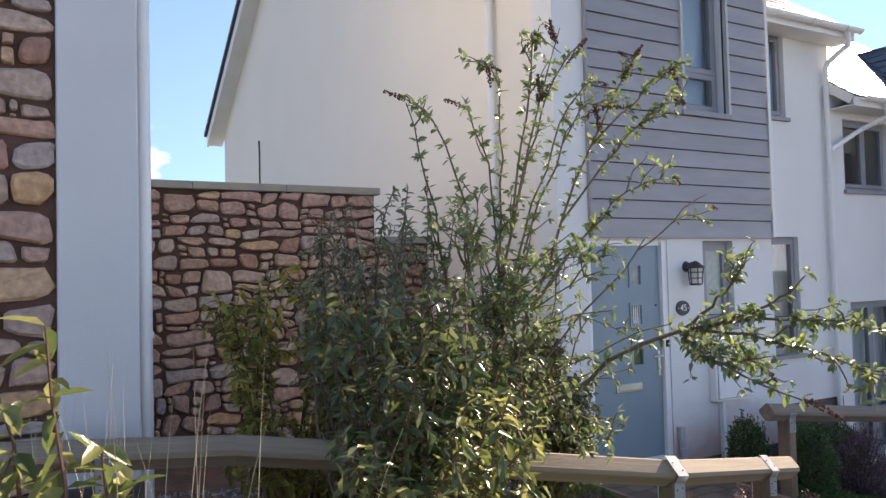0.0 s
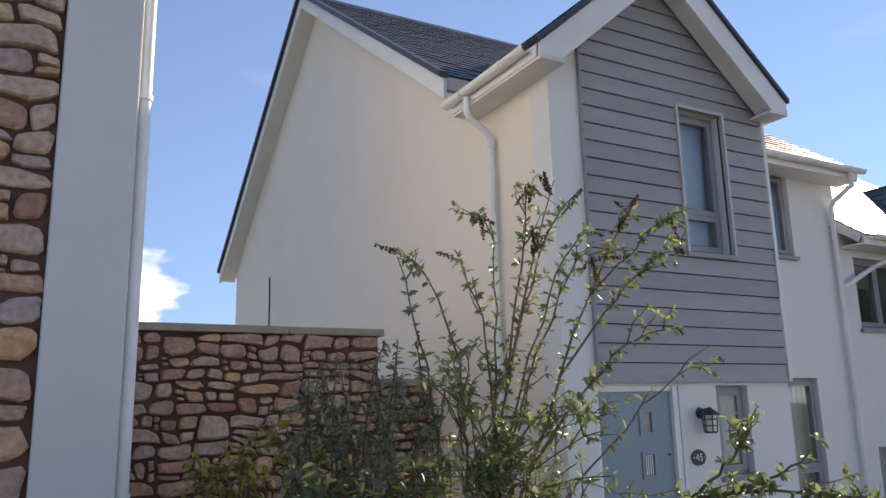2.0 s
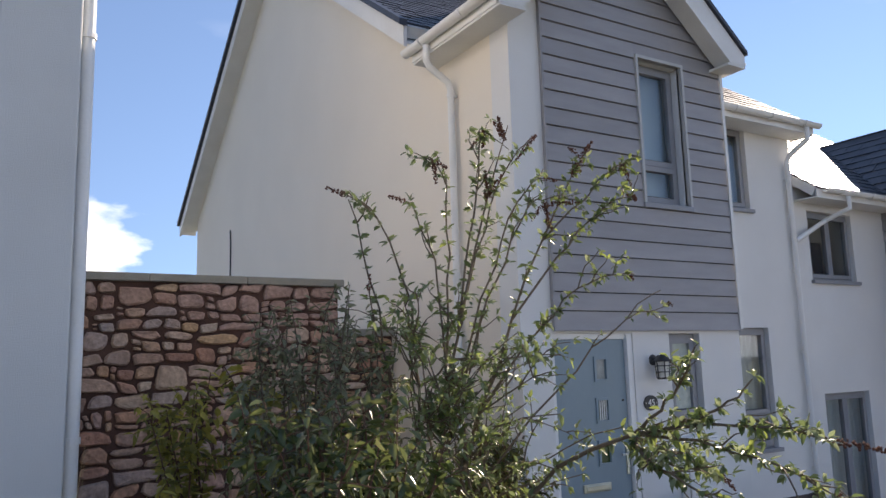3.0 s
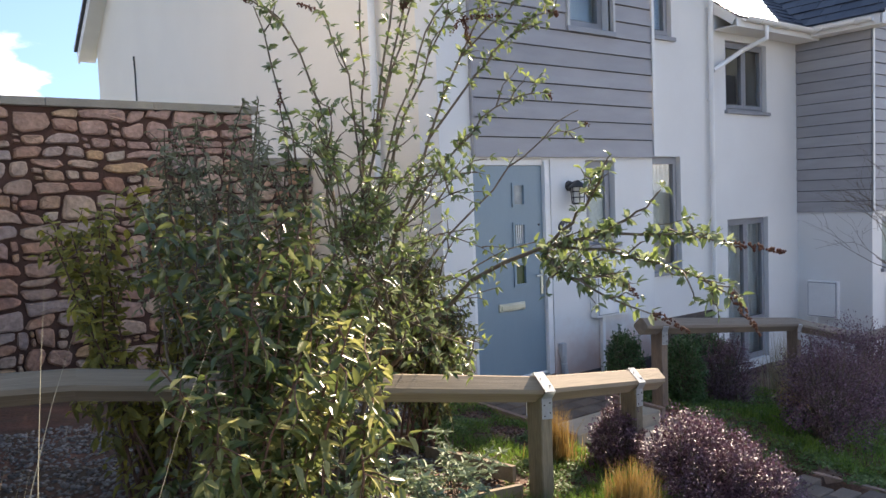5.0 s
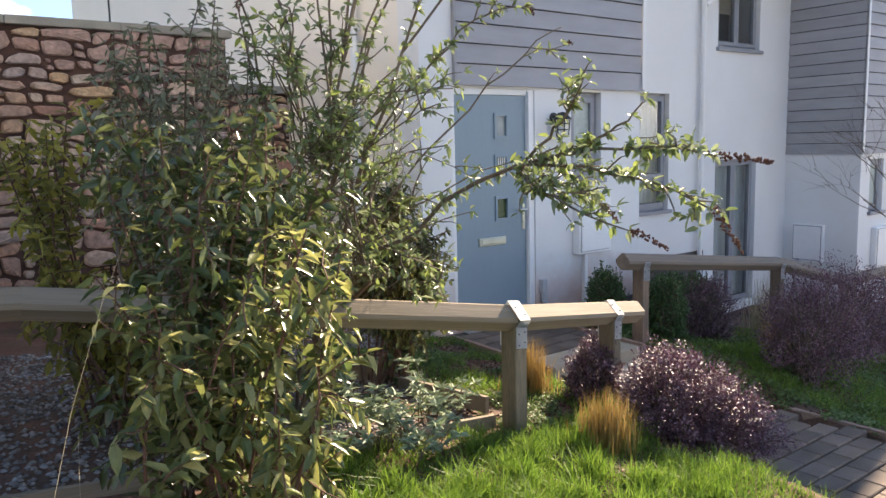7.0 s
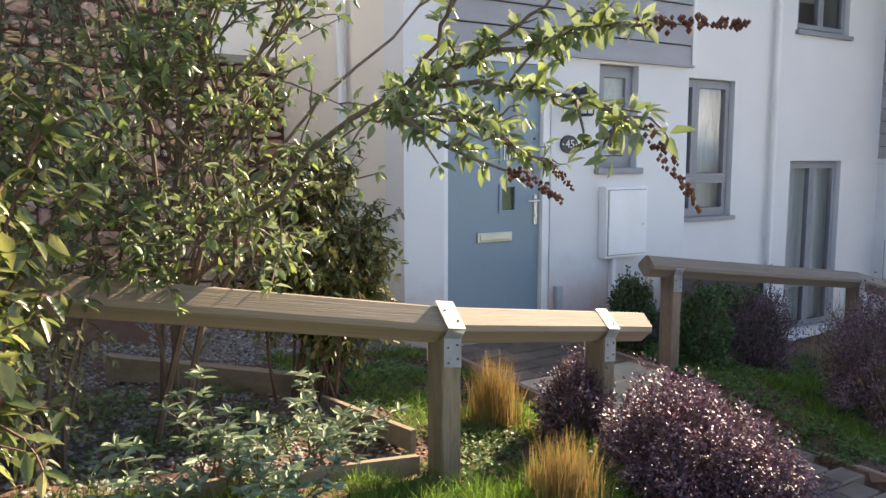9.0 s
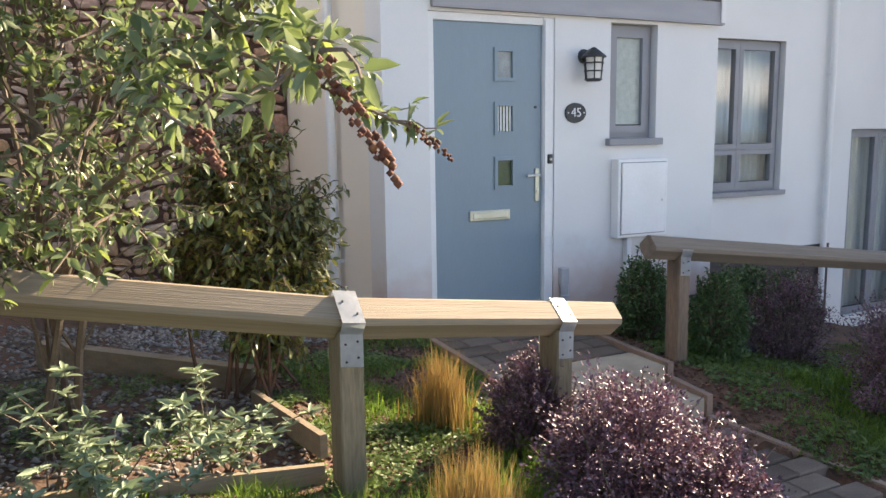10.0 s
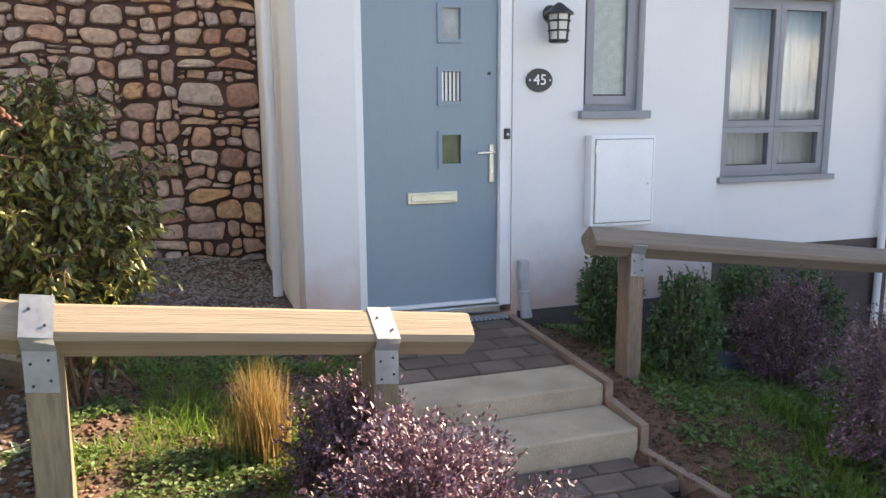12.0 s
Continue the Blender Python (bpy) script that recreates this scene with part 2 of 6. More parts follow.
def tube(path, radii, sides=8, bm=None, caps=True):
    """A round pipe along a row of points."""
    bm = bm or bmesh.new()
    path = [Vector(p) for p in path]
    if not isinstance(radii, (list, tuple)):
        radii = [radii] * len(path)
    radii = [float(r) for r in radii]
    rings, up = [], None
    for k, p in enumerate(path):
        d = (path[min(k + 1, len(path) - 1)] - path[max(k - 1, 0)]).normalized()
        if up is None:
            up = d.orthogonal().normalized()
        up = (up - d * up.dot(d)).normalized()
        side = d.cross(up)
        rings.append([bm.verts.new(p + radii[k] * (math.cos(a) * up + math.sin(a) * side)) for a in (2 * math.pi * i / sides for i in range(sides))])
    for r, s in zip(rings, rings[1:]):
        for i in range(sides):
            bm.faces.new((r[i - 1], r[i], s[i], s[i - 1]))
    if caps:
        bm.faces.new(rings[0][::-1])
        bm.faces.new(rings[-1])
    return bm


def holed(x0, x1, z0, z1, y0, y1, holes):
    """An upright wall from y0 to y1 with openings (x0, x1, z0, z1) cut through it."""
    xs = sorted({x0, x1, *[v for h in holes for v in h[:2]]})
    zs = sorted({z0, z1, *[v for h in holes for v in h[2:]]})
    solid = {}
    for i in range(len(xs) - 1):
        for j in range(len(zs) - 1):
            cx, cz = (xs[i] + xs[i + 1]) / 2, (zs[j] + zs[j + 1]) / 2
            solid[i, j] = not any(h[0] < cx < h[1] and h[2] < cz < h[3] for h in holes)
    bm = bmesh.new()
    quad = lambda *ps: bm.faces.new([bm.verts.new(p) for p in ps])
    for (i, j), full in solid.items():
        if not full:
            continue
        a, b, c, d = xs[i], xs[i + 1], zs[j], zs[j + 1]
        quad((a, y0, c), (b, y0, c), (b, y0, d), (a, y0, d))
        quad((a, y1, c), (a, y1, d), (b, y1, d), (b, y1, c))
        if not solid.get((i - 1, j)):
            quad((a, y0, c), (a, y0, d), (a, y1, d), (a, y1, c))
        if not solid.get((i + 1, j)):
            quad((b, y0, c), (b, y1, c), (b, y1, d), (b, y0, d))
        if not solid.get((i, j - 1)):
            quad((a, y0, c), (a, y1, c), (b, y1, c), (b, y0, c))
        if not solid.get((i, j + 1)):
            quad((a, y0, d), (b, y0, d), (b, y1, d), (a, y1, d))
    bmesh.ops.remove_doubles(bm, verts=bm.verts[:], dist=0.0005)
    return bm


def ground_z(x, y):
    """Height of the garden: it falls along the terrace and towards the road."""
    z = 0.41 - 0.105 * min(x, 5.0)
    if x > 5.0:
        z = -0.115 + 0.035 * min(x - 5.0, 0.5) / 0.5 - 0.18 * max(0.0, min(x, 10.5) - 5.5)
        if y < 3.75:
            z -= 0.17 * (3.75 - max(y, 2.0)) * max(0.0, 1 - max(0.0, x - 6.2) / 3)
    if y < 3.2:
        z -= 0.085 * (3.2 - max(y, -3.0)) * (0.35 if 5.0 < x and y > 2 else 1.0)
    return z
FARG = mat("pale_ground", (0.15, 0.145, 0.125), (0.09, 0.11, 0.06), 0.2, 0.95, 0.2, 8, vary=0.3)
PLINTH = mat("dark_plinth", (0.105, 0.08, 0.07), (0.07, 0.056, 0.05), 4, 0.85, 0.4, 60, vary=0.3, stretch=(1, 1, 6))
PIER = mat("grey_white_render", (0.66, 0.67, 0.655), (0.60, 0.61, 0.595), 1.2, 0.9, 0.25, 160, vary=0.05)

# ground and road: one sheet out to the horizon, finer near the walk
def sheet(name, x0, x1, y0, y1, nx, ny, height, material, grow=1.0):
    vs, fs = [], []
    for j in range(ny + 1):
        for i in range(nx + 1):
            x, y = x0 + (x1 - x0) * i / nx, y0 + (y1 - y0) * j / ny
            vs.append((x, y, height(x, y)))
    for j in range(ny):
        for i in range(nx):
            k = j * (nx + 1) + i
            fs.append((k, k + 1, k + nx + 2, k + nx + 1))
    return mesh_of(name, vs, fs, material, smooth=True)


PATH_L, PATH_R, STEP_Y = 4.43, 5.41, 3.56


def on_path(x, y):
    flare = max(0.0, 3.5 - y) * 0.25 - max(0.0, 2.95 - y) * 0.07
    return PATH_L < x < PATH_R + 0.01 + flare and y < 5.2


def garden(x, y):
    z = ground_z(x, y)
    if y > 1.0:
        z += 0.035 * noise.noise((x * 1.7, y * 1.7, 0)) + 0.015 * noise.noise((x * 6, y * 6, 3))
    # the soil meets the path's edging just below its top
    rim = float(np.interp(y, (2.0, 2.95, 3.55, 3.86, 5.05), (-0.39, -0.335, -0.275, -0.16, -0.05)))
    right = PATH_R + 0.03 + max(0.0, 3.5 - y) * 0.25 - max(0.0, 2.95 - y) * 0.07
    if y < 5.3 and x > 3.6:
        z = min(z, rim + 0.32 * max(0.0, x - right) if x > 5 else rim + 0.75 * max(0.0, PATH_L - 0.03 - x))
    if on_path(x + 0.02, y) and on_path(x - 0.03, y):
        z = -0.50
    if y < road_edge(x):
        z = road_z(x, y) - 0.12
    return z


def road_z(x, y):
    cap = -0.425 - 0.05 * max(0.0, 1.6 - y) + 0.13 * max(0.0, 4.2 - x)
    return min(ground_z(x, y) - 0.06, cap) + 0.004 * noise.noise((x * 2, y * 2, 5))


def road_edge(x):
    """The road's edge, which swings in to the garden at the path."""
    t = max(0.0, min(1.0, (x - 3.5) / 0.7))
    return 1.2 + 0.42 * t * t * (3 - 2 * t)


near = sheet("ground", -6, 14, -4, 8, 400, 240, garden, SOIL)
tagged(near, "reddish brown garden soil with thin grass and litter", "ground", kind="structure")


def skirt():
    """The far ground, joined round the near sheet and out to the horizon."""
    bm = bmesh.new()
    xs, ys = [-3000, -6, 14, 3000], [-3000, -4, 8, 3000]
    for i in range(3):
        for j in range(3):
            if (i, j) == (1, 1):
                continue
            bm.faces.new([bm.verts.new((x, y, -1.06 if x > 5 else -0.2)) for x, y in ((xs[i], ys[j]), (xs[i + 1], ys[j]), (xs[i + 1], ys[j + 1]), (xs[i], ys[j + 1]))])
    return bm


tagged(part("ground_far", skirt(), FARG), "plain ground reaching out to the horizon", "ground", kind="structure")
road = sheet("road", -6, 14, 0, 1, 60, 20, lambda x, y: 0, ROAD)
for v in road.data.vertices:
    v.co.y = -4 + (road_edge(v.co.x) + 0.03 + 4) * v.co.y
    v.co.z = road_z(v.co.x, v.co.y)
tagged(road, "light grey worn tarmac road surface", "road", kind="structure")

# house walls
BX0, BX1, BY, MY, HX1 = 4.18, 6.955, 5.11, 6.32, 9.9
RIDGE_Y, BACK_Y, EAVE, TAN = 11.3, 16.27, 5.01, 0.72
APEX_X, BEAVE = (BX0 + BX1) / 2, 4.86
BAPEX = BEAVE + (BX1 - BX0) / 2 * 0.90
W1, W2, DOOR = (5.935, 6.36, 1.225, 2.045), (7.93, 9.10, 0.655, 2.17), (4.50, 5.46, -0.02, 2.05)
UW, SW = (5.735, 6.345, 3.30, 4.765), (7.95, 8.96, 3.72, 4.82)

bay = part("wall_bay_front", holed(BX0, BX1, -0.35, BEAVE, BY, BY + 0.28, [W1, DOOR, UW]), BAYWALL)
tagged(bay, "white rendered front wall of the house bay", "wall", kind="structure")
gable = part("wall_bay_gable", prism([(BX0, BEAVE), (BX1, BEAVE), (APEX_X, BAPEX)], "y", BY, BY + 0.28), RENDER)
tagged(gable, "white rendered gable above the house bay", "wall", kind="structure")
side = part("wall_side", prism([(BY + 0.28, -0.4), (BACK_Y, -0.4), (BACK_Y, EAVE), (RIDGE_Y, EAVE + (BACK_Y - RIDGE_Y) * TAN), (MY, EAVE), (BY + 0.28, BEAVE)], "x", BX0, BX0 + 0.28), CREAM)
tagged(side, "cream rendered gable end wall of the house", "wall", kind="structure")
tagged(part("wall_bay_return", box(BX1 - 0.28, BX1, BY + 0.28, MY, -0.5, BEAVE), RENDER), "white rendered return wall of the bay", "wall", kind="structure")
main = part("wall_main_front", holed(BX1, HX1, -0.9, EAVE, MY, MY + 0.28, [W2, SW]), RENDER)
tagged(main, "white rendered front wall beside the bay", "wall", kind="structure")
tagged(part("wall_back", box(BX0 + 0.28, HX1, BACK_Y - 0.28, BACK_Y, -0.4, EAVE), RENDER), "rendered back wall of the house", "wall", kind="structure")
tagged(part("wall_party", prism([(MY + 0.28, -0.9), (BACK_Y - 0.28, -0.9), (BACK_Y - 0.28, EAVE), (RIDGE_Y, EAVE + (BACK_Y - RIDGE_Y) * TAN - 0.1), (MY + 0.28, EAVE)], "x", HX1 - 0.28, HX1), RENDER), "rendered party wall above the lower roof", "wall", kind="structure")
tagged(part("floor_upper", box(BX0 + 0.3, HX1 - 0.3, MY + 0.3, BACK_Y - 0.3, 2.3, 2.5), ROOM), "plain room floor behind the windows", "floor", kind="structure")
tagged(part("wall_inner", box(BX0 + 0.3, HX1 - 0.3, 9.0, 9.1, -0.4, 4.9), ROOM), "plain inner room wall", "wall", kind="structure")
tagged(part("floor_lower", box(BX0 + 0.3, HX1 - 0.3, MY + 0.3, BACK_Y - 0.3, -0.3, -0.1), ROOM), "plain room floor behind the door", "floor", kind="structure")

tagged(part("floor_bay", box(BX0 + 0.29, BX1 - 0.29, BY + 0.29, MY + 0.3, 2.3, 2.5), ROOM), "plain bay room floor behind the window", "floor", kind="structure")

tagged(part("wall_main_plinth", box(BX1 + 0.002, HX1, MY - 0.015, MY - 0.001, -0.95, 0.03), PLINTH), "dark grey plinth along the wall foot", "wall", kind="structure")
tagged(part("wall_bay_plinth", box(5.50, BX1 + 0.012, BY - 0.012, BY - 0.001, -0.5, -0.015), PLINTH), "dark grey plinth under the bay wall", "wall", kind="structure")

# second house down the terrace
H2, HX2, B2Y, B2X1, DZ = 2.9, 12.12, 5.21, 14.95, -0.86
EAVE2 = EAVE + DZ - 0.02
FD, FW = (10.2, 11.26, -0.86, 1.275), (10.2, 11.26, 2.83, 3.82)
B2W, B2U = (12.42, 12.86, 0.44, 1.22), (12.95, 13.6, 2.45, 3.92)
tagged(part("wall_next_front", holed(HX1, HX2, -1.3, EAVE2, MY + 0.02, MY + 0.30, [FD, FW]), RENDER), "white rendered front wall of the lower house", "wall", kind="structure")
tagged(part("wall_next_bay_side", box(HX2, HX2 + 0.28, B2Y + 0.28, MY + 0.30, -1.4, BEAVE + DZ), RENDER), "white rendered bay side of the lower house", "wall", kind="structure")
tagged(part("wall_next_bay_front", holed(HX2, B2X1, -1.4, BEAVE + DZ, B2Y, B2Y + 0.28, [B2W, B2U]), RENDER), "white rendered bay front of the lower house", "wall", kind="structure")
A2X = (HX2 + B2X1) / 2
tagged(part("wall_next_bay_gable", prism([(HX2, BEAVE + DZ), (B2X1, BEAVE + DZ), (A2X, BAPEX + DZ)], "y", B2Y, B2Y + 0.28), RENDER), "rendered gable of the lower house", "wall", kind="structure")
tagged(part("wall_next_end", prism([(B2Y + 0.28, -1.4), (BACK_Y, -1.4), (BACK_Y, EAVE2), (RIDGE_Y, EAVE2 + (BACK_Y - RIDGE_Y) * TAN), (MY, EAVE2), (B2Y + 0.28, EAVE2)], "x", B2X1 - 0.28, B2X1), RENDER), "rendered end wall of the lower house", "wall", kind="structure")
tagged(part("wall_next_inner", box(HX1 + 0.02, B2X1 - 0.3, 9.0, 9.1, -1.4, 4.0), ROOM), "plain inner room wall of the lower house", "wall", kind="structure")
tagged(part("floor_next_upper", box(HX1 + 0.02, B2X1 - 0.3, MY + 0.32, 9.0, 1.45, 1.65), ROOM), "plain room floor of the lower house", "floor", kind="structure")
tagged(part("floor_next_lower", box(HX1 + 0.02, B2X1 - 0.3, MY + 0.32, 9.0, -1.1, -0.95), ROOM), "plain lower floor of the lower house", "floor", kind="structure")


# slate roofs: overlapped slates in courses
def slates(a, b, up, rows, name, parent, keep=None):
    """a to b: the eaves line; up: the way to the ridge, as a vector of the slope's length."""
    a, b, up = Vector(a), Vector(b), Vector(up)
    along, width, step = (b - a).normalized(), (b - a).length, up / rows
    nrm = along.cross(up).normalized()
    if nrm.z < 0:
        nrm = -nrm
    rng = random.Random(len(name) + rows)
    vs, fs, w = [], [], 0.28
    for r in range(rows):
        u = -(r % 2) * w / 2
        while u < width:
            u0, u1 = max(u, 0) + 0.003, min(u + w, width) - 0.003
            u += w
            if u1 - u0 < 0.02:
                continue
            if keep and not keep(a + along * (u0 + u1) / 2 + step * (r + 0.5)):
                continue
            t = 0.012 + rng.uniform(0, 0.006)
            lo0, lo1 = a + along * u0 + step * r, a + along * u1 + step * r
            k = len(vs)
            for p, h in ((lo0, t + 0.012), (lo1, t + 0.012), (lo1 + step * 1.25, t), (lo0 + step * 1.25, t), (lo0, 0), (lo1, 0)):
                vs.append(p + nrm * h)
            fs += [(k, k + 1, k + 2, k + 3), (k + 4, k + 5, k + 1, k), (k + 4, k, k + 3), (k + 1, k + 5, k + 2)]
    return mesh_of(name, vs, fs, SLATE, parent)


def slab(a, b, up, thick, name, parent, material):
    a, b, up = Vector(a), Vector(b), Vector(up)
    n = (b - a).cross(up).normalized() * thick
    if n.z > 0:
        n = -n
    vs = [a, b, b + up, a + up, a + n, b + n, b + up + n, a + up + n]
    return mesh_of(name, vs, [(0, 1, 2, 3), (7, 6, 5, 4), (0, 4, 5, 1), (1, 5, 6, 2), (2, 6, 7, 3), (3, 7, 4, 0)], material, parent)


def pitched(name, label, x0, x1, eave, ends, valley=None):
    """A main roof with its ridge along the terrace."""
    roof = thing(name, label, "roof", kind="structure")
    y0, y1 = MY - 0.34, BACK_Y + 0.34
    e = eave - 0.34 * TAN + 0.16
    rise = (RIDGE_Y - y0) * TAN
    up = (0, RIDGE_Y - y0, rise)
    xa = valley[0] if valley else x0
    slab((xa, y0, e), (x1, y0, e), up, 0.12, "deck", roof, FASCIA)
    cut = valley[1] - y0 if valley else 0.0
    if valley:
        slab((x0, y0 + cut, e + cut * TAN), (xa, y0 + cut, e + cut * TAN), (0, up[1] - cut, up[2] - cut * TAN), 0.12, "deck", roof, FASCIA)
    slab((x0, y1, e), (x1, y1, e), (0, RIDGE_Y - y1, rise), 0.12, "deck", roof, FASCIA)
    slates((x0, y0 - 0.03, e - 0.02), (x1, y0 - 0.03, e - 0.02), up, 34, "slates", roof, (lambda p: p.x > xa or p.y > y0 + cut) if valley else None)["kind"] = "stuff"
    slates((x0, y1 + 0.03, e - 0.02), (x1, y1 + 0.03, e - 0.02), (0, RIDGE_Y - y1, rise), 30, "slates", roof)["kind"] = "stuff"
    ridge = e + rise
    part("ridge_tiles", prism([(RIDGE_Y - 0.16, ridge - 0.09), (RIDGE_Y, ridge + 0.06), (RIDGE_Y + 0.16, ridge - 0.09), (RIDGE_Y, ridge + 0.02)], "x", x0, x1), SLATE, roof)
    for x in ends:
        for y in (y0, y1):
            run = abs(RIDGE_Y - y)
            s = 1 if y < RIDGE_Y else -1
            c = cut if y < RIDGE_Y else 0.0
            y, e = y + c, e + c * TAN
            part("barge_board", prism([(y, e - 0.23), (y, e - 0.012), (RIDGE_Y, ridge - 0.012), (RIDGE_Y, ridge - 0.24)], "x", x - 0.03, x + 0.012), FASCIA, roof, "white painted barge board")
            part("verge_soffit", prism([(y, e - 0.20), (y, e - 0.17), (RIDGE_Y, ridge - 0.17), (RIDGE_Y, ridge - 0.20)], "x", x + 0.012, x + 0.30), FASCIA, roof)
            part("verge_edge", prism([(y - s * 0.02, e - 0.012), (y - s * 0.02, e + 0.06), (RIDGE_Y, ridge + 0.075), (RIDGE_Y, ridge - 0.008)], "x", x - 0.085, x + 0.01), SLATE, roof)
            e -= c * TAN
    return roof, e, y0


def eaves(roof, x0, x1, y0, e):
    part("fascia", box(x0, x1, y0 - 0.012, y0 + 0.012, e - 0.135, e - 0.02), FASCIA, roof)
    part("soffit", box(x0, x1, y0 + 0.012, MY - 0.002, e - 0.13, e - 0.112), FASCIA, roof)


def gutter(name, a, b, label):
    """A round-bottomed gutter between two points, with its brackets."""
    g = thing(name, label, "gutter", kind="structure")
    a, b = Vector(a), Vector(b)
    d = (b - a).normalized()
    s = d.cross(Vector((0, 0, 1)))
    bm = bmesh.new()
    rows = []
    for p in (a, b):
        outer = [bm.verts.new(p + s * 0.058 * math.cos(t) + Vector((0, 0, -0.06 * math.sin(t)))) for t in np.linspace(0, math.pi, 9)]
        inner = [bm.verts.new(p + s * 0.051 * math.cos(t) + Vector((0, 0, -0.053 * math.sin(t)))) for t in np.linspace(math.pi, 0, 9)]
        rows.append(outer + inner)
    n = len(rows[0])
    for i in range(n):
        bm.faces.new((rows[0][i - 1], rows[0][i], rows[1][i], rows[1][i - 1]))
    bm.faces.new(rows[0][::-1])
    bm.faces.new(rows[1])
    part("channel", bm, WHITE, g, smooth=True)
    count = max(2, int((b - a).length / 0.6))
    for k in range(count):
        p = a + d * ((k + 0.5) * (b - a).length / count)
        part("bracket", tube([p + s * 0.064 * math.cos(t) + Vector((0, 0, -0.066 * math.sin(t))) for t in np.linspace(0, math.pi, 9)], 0.008, 6), WHITE, g)
    return g


roof1, e1, ry = pitched("roof_main", "dark slate pitched roof with white barge boards", BX0 - 0.26, HX1 + 0.05, EAVE, [BX0 - 0.26], (APEX_X, 6.50))
eaves(roof1, BX1 + 0.2, HX1 + 0.05, ry, e1)
part("box_end", box(HX1 + 0.05, HX1 + 0.075, ry - 0.01, MY, e1 - 0.15, e1 + 0.05), FASCIA, roof1)
gutter("gutter", (BX1 + 0.25, ry - 0.07, e1 - 0.01), (HX1 + 0.12, ry - 0.07, e1 - 0.01), "white plastic gutter along the slate eaves")
roof2, e2, _ = pitched("roof_next", "slate pitched roof of the lower house, bright with glare", HX1 + 0.02, B2X1 + 0.2, EAVE2, [])
eaves(roof2, HX1 + 0.02, HX2 + 0.02, ry, e2)
gutter("gutter", (HX1 + 0.12, ry - 0.07, e2 - 0.01), (HX2 + 0.02, ry - 0.07, e2 - 0.01), "white plastic gutter of the lower house")


def bay_roof(name, label, x0, x1, yf, z, ridge_back, over=0.27):
    """A gabled roof over a bay, its ridge running back into the main roof."""
    roof = thing(name, label, "roof", kind="structure")
    xm, t = (x0 + x1) / 2, 0.87
    for s, xe in ((1, x0 - over), (-1, x1 + over)):
        e = z - over * t + 0.328
        run = abs(xm - xe)
        yb = ridge_back
        ye = MY + 0.02 if s > 0 else MY - 0.05
        f = yf - 0.22
        dn = Vector((0, 0, -0.12))
        vs = [Vector(v) for v in ((xe, f, e), (xe, ye, e), (xm, yb, e + run * t), (xm, f, e + run * t))]
        mesh_of("deck", vs + [v + dn for v in vs], [(0, 1, 2, 3), (7, 6, 5, 4), (0, 4, 5, 1), (1, 5, 6, 2), (2, 6, 7, 3), (3, 7, 4, 0)], FASCIA, roof)
        slates((xe - s * 0.02, yf - 0.25, e), (xe - s * 0.02, yb, e), (xm - xe + s * 0.02, 0, run * t), 10, "slates", roof, lambda p: p.y < ye + (yb - ye) * abs(p.x - xe) / run + 0.1)["kind"] = "stuff"
        top = e + run * t
        pts = [(xe, e - 0.13), (xe, e - 0.01), (xm, top - 0.01), (xm, top - 0.33), (xe + s * 0.222, e - 0.13)]
        part("barge_board", prism(pts, "y", yf - 0.245, yf - 0.205), FASCIA, roof, "white painted barge board")
        part("verge_edge", prism([(xe - s * 0.02, e - 0.008), (xe - s * 0.02, e + 0.04), (xm, top + 0.05), (xm, top - 0.008)], "y", yf - 0.275, yf - 0.20), SLATE, roof)
        part("verge_soffit", prism([(xe + s * 0.2, e - 0.10), (xe + s * 0.2, e - 0.07), (xm, top - 0.25), (xm, top - 0.28)], "y", yf - 0.205, yf - 0.02), FASCIA, roof)
        part("eaves_box", box(min(xe, xe + s * over), max(xe, xe + s * over), yf - 0.245, ye, e - 0.15, e - 0.125), FASCIA, roof)
        part("eaves_fascia", box(xe - 0.012, xe + 0.012, yf - 0.2, ye, e - 0.127, e - 0.02), FASCIA, roof)
    part("ridge_tiles", prism([(xm - 0.15, top - 0.10), (xm, top + 0.05), (xm + 0.15, top - 0.10), (xm, top)], "y", yf - 0.24, ridge_back), SLATE, roof)
    return roof, e


_, be = bay_roof("roof_bay", "small slate gable roof with white barge boards", BX0, BX1 - 0.15, BY - 0.03, BEAVE, 8.2)
gutter("gutter", (BX0 - 0.33, BY - 0.16, be - 0.01), (BX0 - 0.33, MY + 0.08, be - 0.01), "white plastic gutter along the bay eaves")
gutter("gutter", (BX1 + 0.24, BY - 0.16, be - 0.01), (BX1 + 0.24, MY - 0.10, be - 0.01), "short white plastic gutter beside the bay")
bay_roof("roof_next_bay", "dark slate gable roof of the lower bay", HX2, B2X1, B2Y - 0.03, BEAVE + DZ, 8.4)
gutter("gutter", (HX2 - 0.33, B2Y - 0.16, be + DZ - 0.045), (HX2 - 0.33, MY - 0.35, be + DZ - 0.045), "white plastic gutter of the lower bay")


